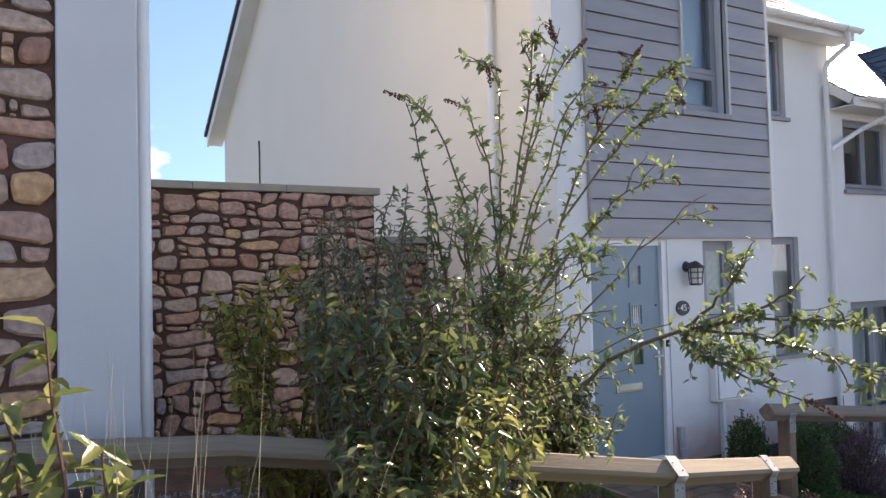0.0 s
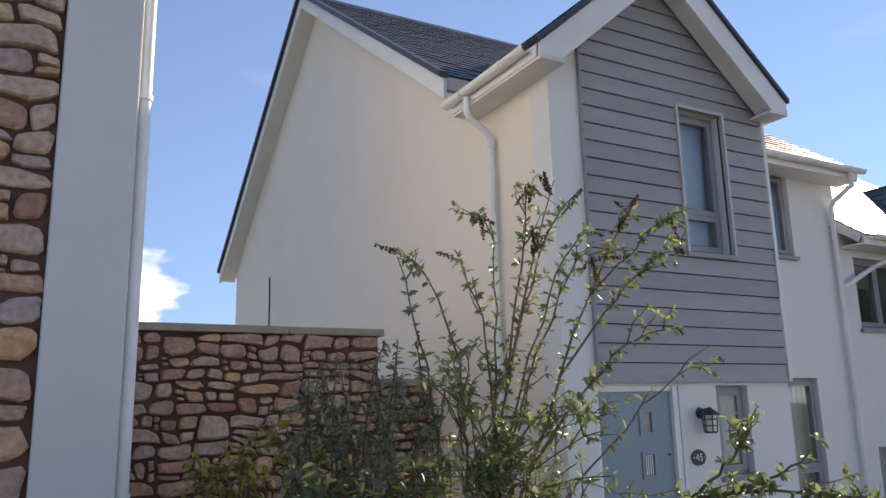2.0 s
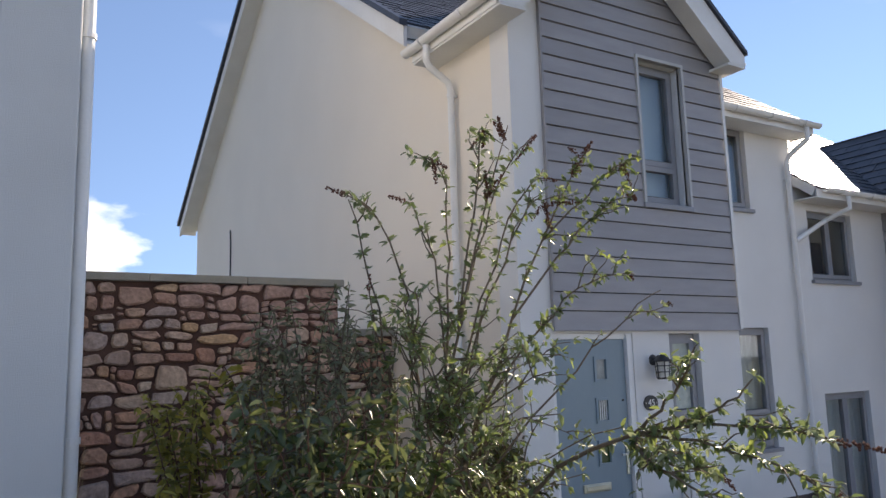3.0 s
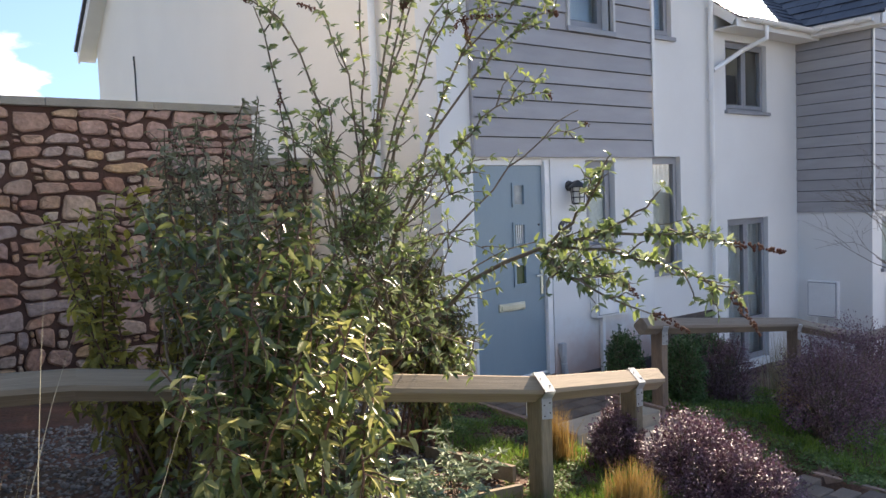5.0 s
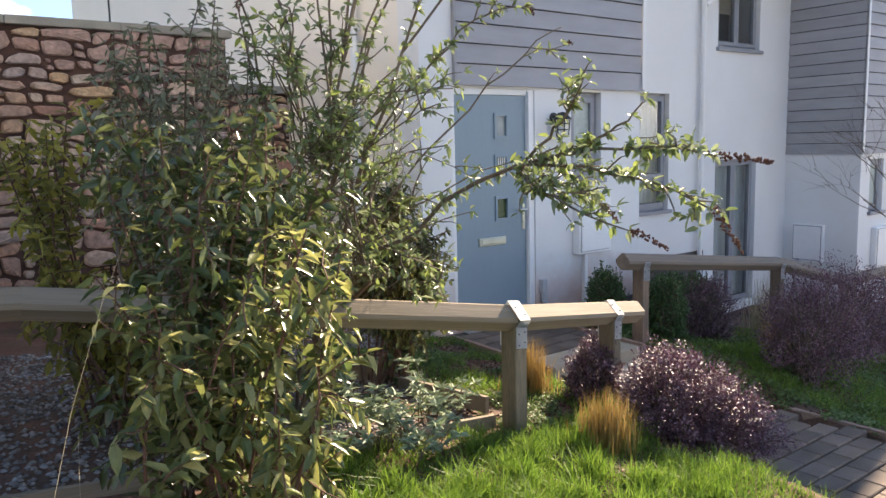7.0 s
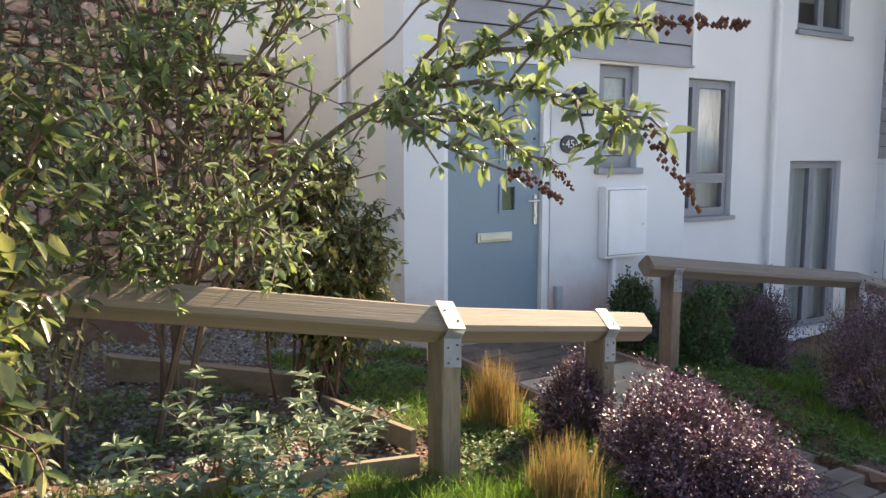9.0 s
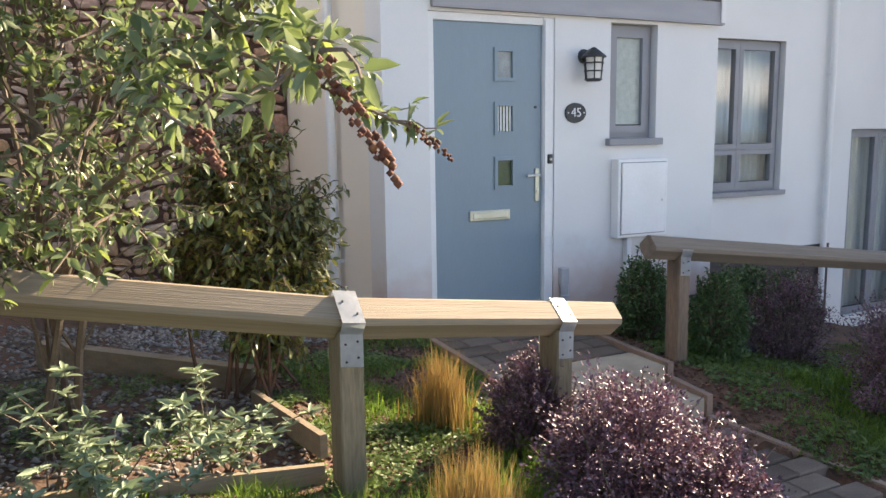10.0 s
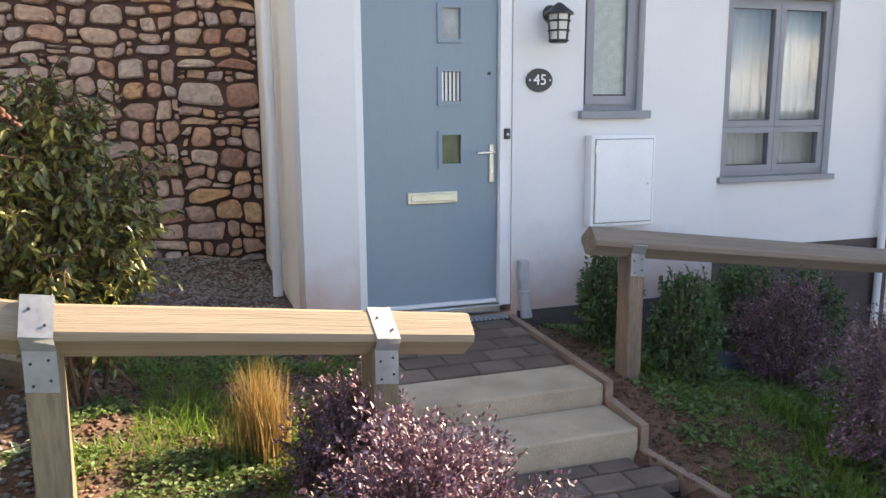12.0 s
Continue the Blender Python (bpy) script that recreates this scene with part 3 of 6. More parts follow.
# cladding boards
def cladding(name, label, spans, z0, z1, step, face, parent_axis, holes=()):
    """Lapped boards, each one an object; spans(z) gives the run's ends, face the plane's place."""
    c = thing(name, label, "cladding", kind="structure")
    z = z0
    lap = 0.009
    while z < z1 - 0.03:
        top = min(z + step, z1) - lap
        a0, a1 = spans(z)
        b0, b1 = spans(top)
        runs = [(a0, a1, b0, b1)]
        for h in holes:
            if h[2] < top - 0.01 and h[3] > z + 0.01:
                for lo, hi in ((h[3], top), (z, h[2])):
                    if z <= lo < hi - 0.004 <= top and parent_axis == "y":
                        yb, yt = face - 0.030 + 0.016 * (lo - z) / (top - z), face - 0.030 + 0.016 * (hi - z) / (top - z)
                        vs = [(h[0], yb, lo), (h[1], yb, lo), (h[1], yt, hi), (h[0], yt, hi), (h[0], face, lo), (h[1], face, lo), (h[1], face, hi), (h[0], face, hi)]
                        mesh_of("board", vs, [(0, 1, 2, 3), (4, 5, 1, 0), (1, 5, 6, 2), (4, 0, 3, 7), (3, 2, 6, 7)], CLAD, c)
                runs = [r for (p, q, u, v) in runs for r in ((p, h[0], u, h[0]), (h[1], q, h[1], v))]
        for p, q, u, v in runs:
            if q - p < 0.02:
                continue
            v = max(v, u + 0.002)
            if parent_axis == "y":
                vs = [(p, face - 0.030, z), (q, face - 0.030, z), (v, face - 0.014, top), (u, face - 0.014, top), (p, face, z), (q, face, z), (v, face, top), (u, face, top)]
            else:
                vs = [(face - 0.030, p, z), (face - 0.030, q, z), (face - 0.014, v, top), (face - 0.014, u, top), (face, p, z), (face, q, z), (face, v, top), (face, u, top)]
            mesh_of("board", vs, [(0, 1, 2, 3), (4, 5, 1, 0), (1, 5, 6, 2), (4, 0, 3, 7), (3, 2, 6, 7)], CLAD, c)
            e0, e1 = spans(top + lap)
            lo, hi = max(p, e0 if p == a0 else p), min(q, e1 if q == a1 else q)
            if hi - lo > 0.02:
                ends = (lo, hi, face - 0.004, face - 0.001) if parent_axis == "y" else (face - 0.004, face - 0.001, lo, hi)
                # A dark strip paints the shadow line above each board.
                part("gap_shade_strip", box(*ends, top - 0.004, top + lap + 0.004), GAPSHADE, c)
        z = top + lap
    return c


CX0, CX1, CZ0 = 4.53, 6.972, 2.085


def bay_span(z):
    d = max(0.0, (z - BEAVE) / 0.90)
    return max(CX0, BX0 + d), min(CX1, BX1 - d + 0.01)


UWO = (UW[0] - 0.03, UW[1] + 0.03, UW[2] - 0.03, UW[3] + 0.03)
clad1 = cladding("cladding_bay", "grey painted lapped weatherboards over the bay", bay_span, CZ0, BAPEX - 0.12, 0.167, BY, "y", [UWO])
part("drip_board", box(CX0 - 0.01, CX1 + 0.005, BY - 0.040, BY - 0.001, CZ0 - 0.016, CZ0), CLAD, clad1, "grey drip flashing")
part("corner_trim", box(CX1 - 0.028, CX1 + 0.012, BY - 0.040, BY - 0.031, CZ0, BEAVE + 0.02), FASCIA, clad1, "pale corner trim")
part("edge_trim", box(CX0 - 0.014, CX0 + 0.008, BY - 0.040, BY - 0.001, CZ0, 5.16), CLAD, clad1)
clad2 = cladding("cladding_next_side", "grey painted lapped weatherboards on the lower bay side", lambda z: (B2Y + 0.0, MY + 0.02), 1.30, BEAVE + DZ - 0.03, 0.167, HX2, "x")
part("corner_trim", box(HX2 - 0.045, HX2 - 0.0, B2Y - 0.045, B2Y - 0.032, 1.27, BEAVE + DZ), FASCIA, clad2, "pale corner trim")


def bay2_span(z):
    d = max(0.0, (z - BEAVE - DZ) / 0.90)
    return HX2 + d + 0.004, B2X1 - d


cladding("cladding_next_front", "grey painted lapped weatherboards over the lower bay", bay2_span, 1.30, BAPEX + DZ - 0.12, 0.167, B2Y, "y", [B2U])


# windows: frame, sashes, panes and sill each their own part
def bars(name, x0, x1, z0, z1, y0, y1, w, material, parent, label=""):
    bm = box(x0, x0 + w, y0, y1, z0, z1)
    box(x1 - w, x1, y0, y1, z0, z1, bm=bm)
    box(x0 + w, x1 - w, y0, y1, z1 - w, z1, bm=bm)
    box(x0 + w, x1 - w, y0, y1, z0, z0 + w, bm=bm)
    return part(name, bm, material, parent, label)


def window(name, label, h, y, lights, sill=True, glass=None, inside=None, deep=0.07, trim=0.0):
    """lights: sashes as fractions (x0, x1, z0, z1) of the opening."""
    x0, x1, z0, z1 = h
    yo = y + deep
    win = thing(name, label, "window", ((x0 + x1) / 2, yo, z0), kind="structure")
    bars("window_frame", x0 + 0.004, x1 - 0.004, z0 + 0.004, z1 - 0.004, yo, yo + 0.07, 0.04, WFRAME, win)
    ix0, ix1, iz0, iz1 = x0 + 0.04, x1 - 0.04, z0 + 0.04, z1 - 0.04
    for a, b, c, d in lights:
        s = (ix0 + (ix1 - ix0) * a + 0.002, ix0 + (ix1 - ix0) * b - 0.002, iz0 + (iz1 - iz0) * c + 0.002, iz0 + (iz1 - iz0) * d - 0.002)
        sash = bars("sash", *s, yo - 0.018, yo + 0.05, 0.052, WFRAME, win)
        pane = part("pane", box(s[0] + 0.048, s[1] - 0.048, yo + 0.012, yo + 0.020, s[2] + 0.048, s[3] - 0.048), glass or GLASS, sash)
        pane.visible_shadow = False
        part("bead", box(s[0] + 0.05, s[1] - 0.05, yo - 0.004, yo + 0.010, s[2] + 0.052, s[2] + 0.062), BLACK, sash)
    if sill:
        part("window_sill", box(x0 - 0.035, x1 + 0.035, y - 0.05, yo + 0.03, z0 - 0.048, z0 + 0.002, 0.004), WFRAME, win, "projecting grey sill")
    if trim:
        bars("surround", x0 - trim, x1 + trim, z0 - trim, z1 + trim, y - 0.045, y + 0.02, trim, TRIM, win, "pale surround trim")
    if inside:
        folds = [(x0 + (x1 - x0) * k / 60, yo + 0.16 + 0.018 * math.sin(k * 1.35) + 0.008 * math.sin(k * 0.4)) for k in range(61)]
        vs = [(x, yy, z) for z in (z0, z1) for x, yy in folds]
        cur = mesh_of("curtain" if inside == CURTAIN else "blind", vs, [(k, k + 1, k + 62, k + 61) for k in range(60)], inside, None, smooth=True)
        if inside == CURTAIN:
            tagged(cur, "thin white net curtain hanging behind the window", "curtain")
        else:
            for v in cur.data.vertices:
                v.co.y = yo + 0.14
            tagged(cur, "pale blue roller blind drawn behind the window", "blind")
    return win


two = [(0, 0.5, 0.27, 1), (0.5, 1, 0.27, 1), (0, 0.5, 0, 0.27), (0.5, 1, 0, 0.27)]
window("window_1", "narrow grey window with patterned frosted glass beside the door", W1, BY, [(0, 1, 0, 1)], glass=FROST)
window("window_2", "grey four-light window with net curtains", W2, MY, two, inside=CURTAIN)
window("window_3", "tall grey upper window with a drawn blind", UW, BY, [(0, 1, 0.27, 1), (0, 1, 0, 0.27)], inside=BLIND, trim=0.03, deep=0.10)
window("window_4", "grey upper window beside the bay", SW, MY, [(0, 0.5, 0, 1), (0.5, 1, 0, 1)], inside=BLIND)
window("window_5", "grey two-light upper window of the lower house", FW, MY + 0.02, [(0, 0.5, 0, 1), (0.5, 1, 0, 1)])
window("window_6", "grey glazed garden door of the lower house", FD, MY + 0.02, two, sill=False, inside=CURTAIN)
window("window_7", "small grey window of the lower bay", B2W, B2Y, [(0, 1, 0, 1)], glass=FROST)
window("window_8", "grey upper window of the lower bay", B2U, B2Y, [(0, 1, 0.27, 1), (0, 1, 0, 0.27)])

# Door glass with a pale reflection put into its colour.
PALEPANE = mat("pale_reflection_pane", (0.38, 0.41, 0.40), (0.22, 0.25, 0.24), 9, 0.08, 0.2, 90, vary=0.3)

# front door
dx0, dx1, dz1 = 4.545, 5.375, 2.0
door = thing("door_1", "closed blue-grey panel door with three small panes", "door", (4.96, BY + 0.06, 0.05), kind="structure")
bm = box(4.502, dx0, BY + 0.02, BY + 0.11, 0.03, 2.048)
box(dx1, 5.458, BY + 0.012, BY + 0.11, 0.03, 2.048, bm=bm)
box(dx0, dx1, BY + 0.02, BY + 0.11, dz1, 2.048, bm=bm)
part("door_frame", bm, WHITE, door, "white plastic door frame")
part("stop", box(dx1 + 0.004, dx1 + 0.022, BY - 0.004, BY + 0.012, 0.03, 2.03), WHITE, door)
part("threshold", box(dx0, dx1, BY - 0.03, BY + 0.11, 0.0, 0.045, 0.006), STEEL, door, "metal threshold strip")
part("weather_bar", box(dx0 + 0.01, dx1 - 0.01, BY + 0.004, BY + 0.03, 0.05, 0.075, 0.006), WHITE, door)
lights3 = [(4.995, 5.160, 1.622, 1.842), (4.995, 5.160, 1.262, 1.482), (4.995, 5.160, 0.895, 1.115)]
leaf = part("door_leaf", holed(dx0 + 0.003, dx1 - 0.003, 0.055, dz1 - 0.003, BY + 0.035, BY + 0.08, [(a + .012, b - .012, c + .012, d - .012) for a, b, c, d in lights3]), DOORP, door)
for a, b, c, d in lights3:
    f = bars("light_frame", a, b, c, d, BY + 0.022, BY + 0.050, 0.024, DOORP, door)
    top, low = c > 1.6, c < 1.0
    part("pane", box(a + 0.014, b - 0.014, BY + 0.046, BY + 0.054, c + 0.014, d - 0.014), PALEPANE if top else PANE, f, "glass pane coloured with a pale reflection" if top else "glass pane coloured with a dark green reflection")
    # White bars stand in for the striped reflection in the middle pane.
    if not top and not low:
        for k in range(5):
            x = a + 0.034 + k * (b - a - 0.068) / 4
            part("reflection_stripe", box(x - 0.006, x + 0.006, BY + 0.041, BY + 0.0455, c + 0.026, d - 0.026), WHITE, f, "white upright stripe standing in for a reflection")
plate = part("letter_plate", box(4.80, 5.112, BY + 0.018, BY + 0.036, 0.685, 0.757, 0.006), BRASS, door, "pale brassy letter plate")
part("flap", box(4.822, 5.09, BY + 0.010, BY + 0.022, 0.70, 0.744, 0.005), BRASS, plate)
handle = part("handle_plate", box(5.318, 5.350, BY + 0.022, BY + 0.036, 0.80, 1.03, 0.005), BRASS, door, "brass lever handle")
part("lever", tube([(5.334, BY + 0.03, 0.985), (5.334, BY - 0.018, 0.985), (5.31, BY - 0.026, 0.985), (5.225, BY - 0.024, 0.982)], 0.009, 8), STEEL, handle)
part("keyhole", tube([(5.334, BY + 0.025, 0.87), (5.334, BY + 0.012, 0.87)], 0.012, 10), STEEL, handle)
part("spyhole", tube([(5.32, BY + 0.036, 1.45), (5.32, BY + 0.026, 1.45)], 0.010, 10), BLACK, door)
bell = thing("doorbell", "small black doorbell on the white door frame", "doorbell", (5.425, BY, 1.09))
part("case", box(5.408, 5.442, BY - 0.012, BY + 0.0125, 1.06, 1.125, 0.005), BLACK, bell)
part("button", tube([(5.425, BY - 0.011, 1.09), (5.425, BY - 0.016, 1.09)], 0.008, 10), WHITE, bell)

# house number: an oval slate plate
num = thing("house_number", "dark oval house number plate with pale digits", "sign", (5.63, BY, 1.41))
bm = bmesh.new()
ring = [bm.verts.new((5.63 + 0.085 * math.cos(a), BY - 0.016, 1.41 + 0.068 * math.sin(a))) for a in np.linspace(0, 2 * math.pi, 33)[:-1]]
back = [bm.verts.new((5.63 + 0.088 * math.cos(a), BY - 0.001, 1.41 + 0.071 * math.sin(a))) for a in np.linspace(0, 2 * math.pi, 33)[:-1]]
bm.faces.new(ring)
for k in range(32):
    bm.faces.new((ring[k - 1], back[k - 1], back[k], ring[k]))
part("plate", bm, BLACK, num)
txt = bpy.data.curves.new("digits", "FONT")
txt.body, txt.size, txt.align_x, txt.align_y, txt.extrude = "45", 0.088, "CENTER", "CENTER", 0.002
digits = new("digits", txt)
digits.matrix_world = pose(5.63, BY - 0.019, 1.41, 90, 0, 0)
digits.parent, digits.matrix_parent_inverse = num, num.matrix_basis.inverted()
txt.materials.append(WHITE)
for x in (5.563, 5.697):
    part("screw", tube([(x, BY - 0.014, 1.41), (x, BY - 0.019, 1.41)], 0.006, 8), STEEL, num)

# wall lantern
lan = thing("wall_lantern", "black half-caged wall lantern beside the door", "lamp", (5.74, BY, 1.75))
part("back_plate", tube([(5.70, BY - 0.001, 1.80), (5.70, BY - 0.022, 1.80)], [0.052, 0.044], 16), BLACK, lan)
part("arm", tube([(5.70, BY - 0.02, 1.80), (5.70, BY - 0.07, 1.835), (5.70, BY - 0.11, 1.825)], 0.011, 8), BLACK, lan)
LX, LY = 5.70, BY - 0.115
part("roof", tube([(LX, LY, 1.85), (LX, LY, 1.825), (LX, LY, 1.79), (LX, LY, 1.782)], [0.012, 0.045, 0.088, 0.088], 16), BLACK, lan)
LANTERNG = mat("lantern_glass", (0.75, 0.74, 0.68), (0.66, 0.65, 0.6), 9, 0.2, 0.05, 40, vary=0.1)
part("glass", tube([(LX, LY, 1.782), (LX, LY, 1.64)], [0.060, 0.050], 16), LANTERNG, lan)
for k in range(6):
    a = k * math.pi / 3
    c, s = math.cos(a), math.sin(a)
    part("cage_bar", tube([(LX + 0.07 * c, LY + 0.07 * s, 1.785), (LX + 0.056 * c, LY + 0.056 * s, 1.63)], 0.005, 5), BLACK, lan)
for z, r in ((1.745, 0.068), (1.69, 0.063), (1.634, 0.057)):
    part("cage_ring", tube([(LX + r * math.cos(a), LY + r * math.sin(a), z) for a in np.linspace(0, 2 * math.pi, 21)], 0.005, 5), BLACK, lan)
part("base", tube([(LX, LY, 1.64), (LX, LY, 1.622)], [0.056, 0.05], 16), BLACK, lan)


def meter_box(x0, x1, z0, z1, y, label, foot):
    m = thing("meter_box", label, "meter box", ((x0 + x1) / 2, y, z0), group="wall meter boxes")
    part("body", box(x0, x1, y - 0.085, y - 0.001, z0, z1, 0.008), WHITE, m)
    d = part("door", box(x0 + 0.03, x1 - 0.025, y - 0.097, y - 0.086, z0 + 0.03, z1 - 0.03, 0.004), WHITE, m)
    # The shade in the gap round the door is a dark strip.
    bars("seam_shade", x0 + 0.024, x1 - 0.019, z0 + 0.024, z1 - 0.024, y - 0.0885, y - 0.0855, 0.009, WFRAME, m, "dark strip painting the gap shade round the door")
    part("lock", tube([(x1 - 0.06, y - 0.096, (z0 + z1) / 2 - 0.02), (x1 - 0.06, y - 0.102, (z0 + z1) / 2 - 0.02)], 0.009, 8), STEEL, d)
    for z in (z0 + 0.09, z1 - 0.09):
        part("hinge", box(x0 + 0.02, x0 + 0.034, y - 0.099, y - 0.085, z - 0.025, z + 0.025, 0.003), STEEL, d)
    part("conduit", box(x0 + 0.12, x0 + 0.165, y - 0.05, y - 0.002, foot, z0, 0.008), WHITE, m)


meter_box(5.955, 6.415, 0.50, 1.078, BY, "white wall meter box with a closed door", -0.15)
meter_box(12.55, 12.98, -0.42, 0.20, B2Y, "white wall meter box on the lower bay", -1.0)
m2 = thing("meter_box", "white wall meter box on the lower bay side", "meter box", (HX2, 5.95, -0.35), group="wall meter boxes")
part("body", box(HX2 - 0.085, HX2 - 0.001, 5.68, 6.16, -0.33, 0.24, 0.008), WHITE, m2)
# Dark strips again in place of gap shade round this door.
bm = box(HX2 - 0.0885, HX2 - 0.0855, 5.698, 5.710, -0.312, 0.222)
for y0, y1, z0, z1 in ((6.130, 6.142, -0.312, 0.222), (5.710, 6.130, 0.210, 0.222), (5.710, 6.130, -0.312, -0.300)):
    box(HX2 - 0.0885, HX2 - 0.0855, y0, y1, z0, z1, bm=bm)
part("seam_shade", bm, WFRAME, m2, "dark strip painting the gap shade round the door")
part("door", box(HX2 - 0.097, HX2 - 0.086, 5.71, 6.13, -0.30, 0.21, 0.004), WHITE, m2)
part("conduit", box(HX2 - 0.05, HX2 - 0.002, 6.02, 6.07, -1.0, -0.33), WHITE, m2)

# cable cover by the door
cc = thing("cable_cover", "grey plastic service pipe boot at the wall foot", "pipe", (5.53, BY, 0.0))
GREYP = mat("grey_plastic", (0.42, 0.43, 0.44), (0.36, 0.37, 0.38), 5, 0.5, 0.04, 60, vary=0.1)
part("cap", box(5.495, 5.56, BY - 0.055, BY - 0.001, 0.19, 0.315, 0.008), GREYP, cc)
part("boot", tube([(5.53, BY - 0.03, 0.20), (5.535, BY - 0.035, 0.10), (5.545, BY - 0.05, -0.05)], [0.032, 0.03, 0.038], 10), GREYP, cc)
part("clip", tube([(5.53 + 0.035 * math.cos(a), BY - 0.033 + 0.035 * math.sin(a), 0.12) for a in np.linspace(0, 2 * math.pi, 13)], 0.004, 5), STEEL, cc)


def downpipe(label, path, clips, wall):
    p = thing("downpipe", label, "downpipe", path[-1], group="white downpipes")
    part("pipe", tube(path, 0.034, 12), WHITE, p, smooth=True)
    for c in clips:
        c = Vector(c)
        part("clip", tube([c - Vector((0, 0, 0.015)), c + Vector((0, 0, 0.015))], 0.041, 12), WHITE, p)
        part("bracket", box(min(c.x, c.x + wall[0]) - 0.012, max(c.x, c.x + wall[0]) + 0.012, min(c.y, c.y + wall[1]) - 0.012, max(c.y, c.y + wall[1]) + 0.012, c.z - 0.012, c.z + 0.012), WHITE, p)


px, py = BX0 - 0.065, 5.98
downpipe("white round downpipe on the gable end wall", [(BX0 - 0.33, py, be - 0.09), (BX0 - 0.33, py, be - 0.24), (BX0 - 0.30, py, be - 0.30), (px - 0.03, py, be - 0.42), (px, py, be - 0.50), (px, py, 0.0)], [(px, py, be - 0.55), (px, py, 2.6), (px, py, 0.35)], (0.064, 0))
px, py = 9.74, MY - 0.065
downpipe("white round downpipe between the two houses", [(px, ry - 0.07, e1 - 0.08), (px, ry - 0.07, e1 - 0.24), (px, py - 0.05, e1 - 0.40), (px, py, e1 - 0.48), (px, py, -0.85)], [(px, py, 4.2), (px, py, 2.95), (px, py, 1.85), (px, py, 0.35)], (0, 0.064))
downpipe("white branch pipe joining the downpipe", [(10.55, ry - 0.07, e2 - 0.08), (10.55, ry - 0.07, e2 - 0.25), (10.45, py - 0.02, e2 - 0.38), (9.78, py, e2 - 0.70)], [], (0, 0))

# aerial lead on the gable end
tagged(part("wall_cable", tube([(BX0 - 0.012, 13.72, 2.6), (BX0 - 0.012, 13.72, 4.1), (BX0 - 0.02, 13.72, 4.36)], 0.014, 6), BLACK), "thin dark cable fixed upright on the wall", "cable")


# rubble stone walls
def split(x0, x1, z0, z1, rng, out, wmax, hmax):
    w, h = x1 - x0, z1 - z0
    if h > hmax * rng.uniform(0.65, 1.3):
        c = z0 + h * rng.uniform(0.36, 0.64)
        split(x0, x1, z0, c, rng, out, wmax, hmax)
        split(x0, x1, c, z1, rng, out, wmax, hmax)
    elif w > max(h * 1.25, wmax * rng.uniform(0.45, 1.3)):
        c = x0 + w * rng.uniform(0.36, 0.64)
        split(x0, c, z0, z1, rng, out, wmax, hmax)
        split(c, x1, z0, z1, rng, out, wmax, hmax)
    elif rng.random() < 0.22 and w > 0.14:
        c = x0 + w * rng.choice((0.3, 0.68))
        m = z0 + h * rng.uniform(0.4, 0.6)
        wide, thin = ((c, x1), (x0, c)) if c - x0 < x1 - c else ((x0, c), (c, x1))
        out.append((wide[0], wide[1], z0, z1))
        out.append((thin[0], thin[1], z0, m))
        out.append((thin[0], thin[1], m, z1))
    else:
        out.append((x0, x1, z0, z1))


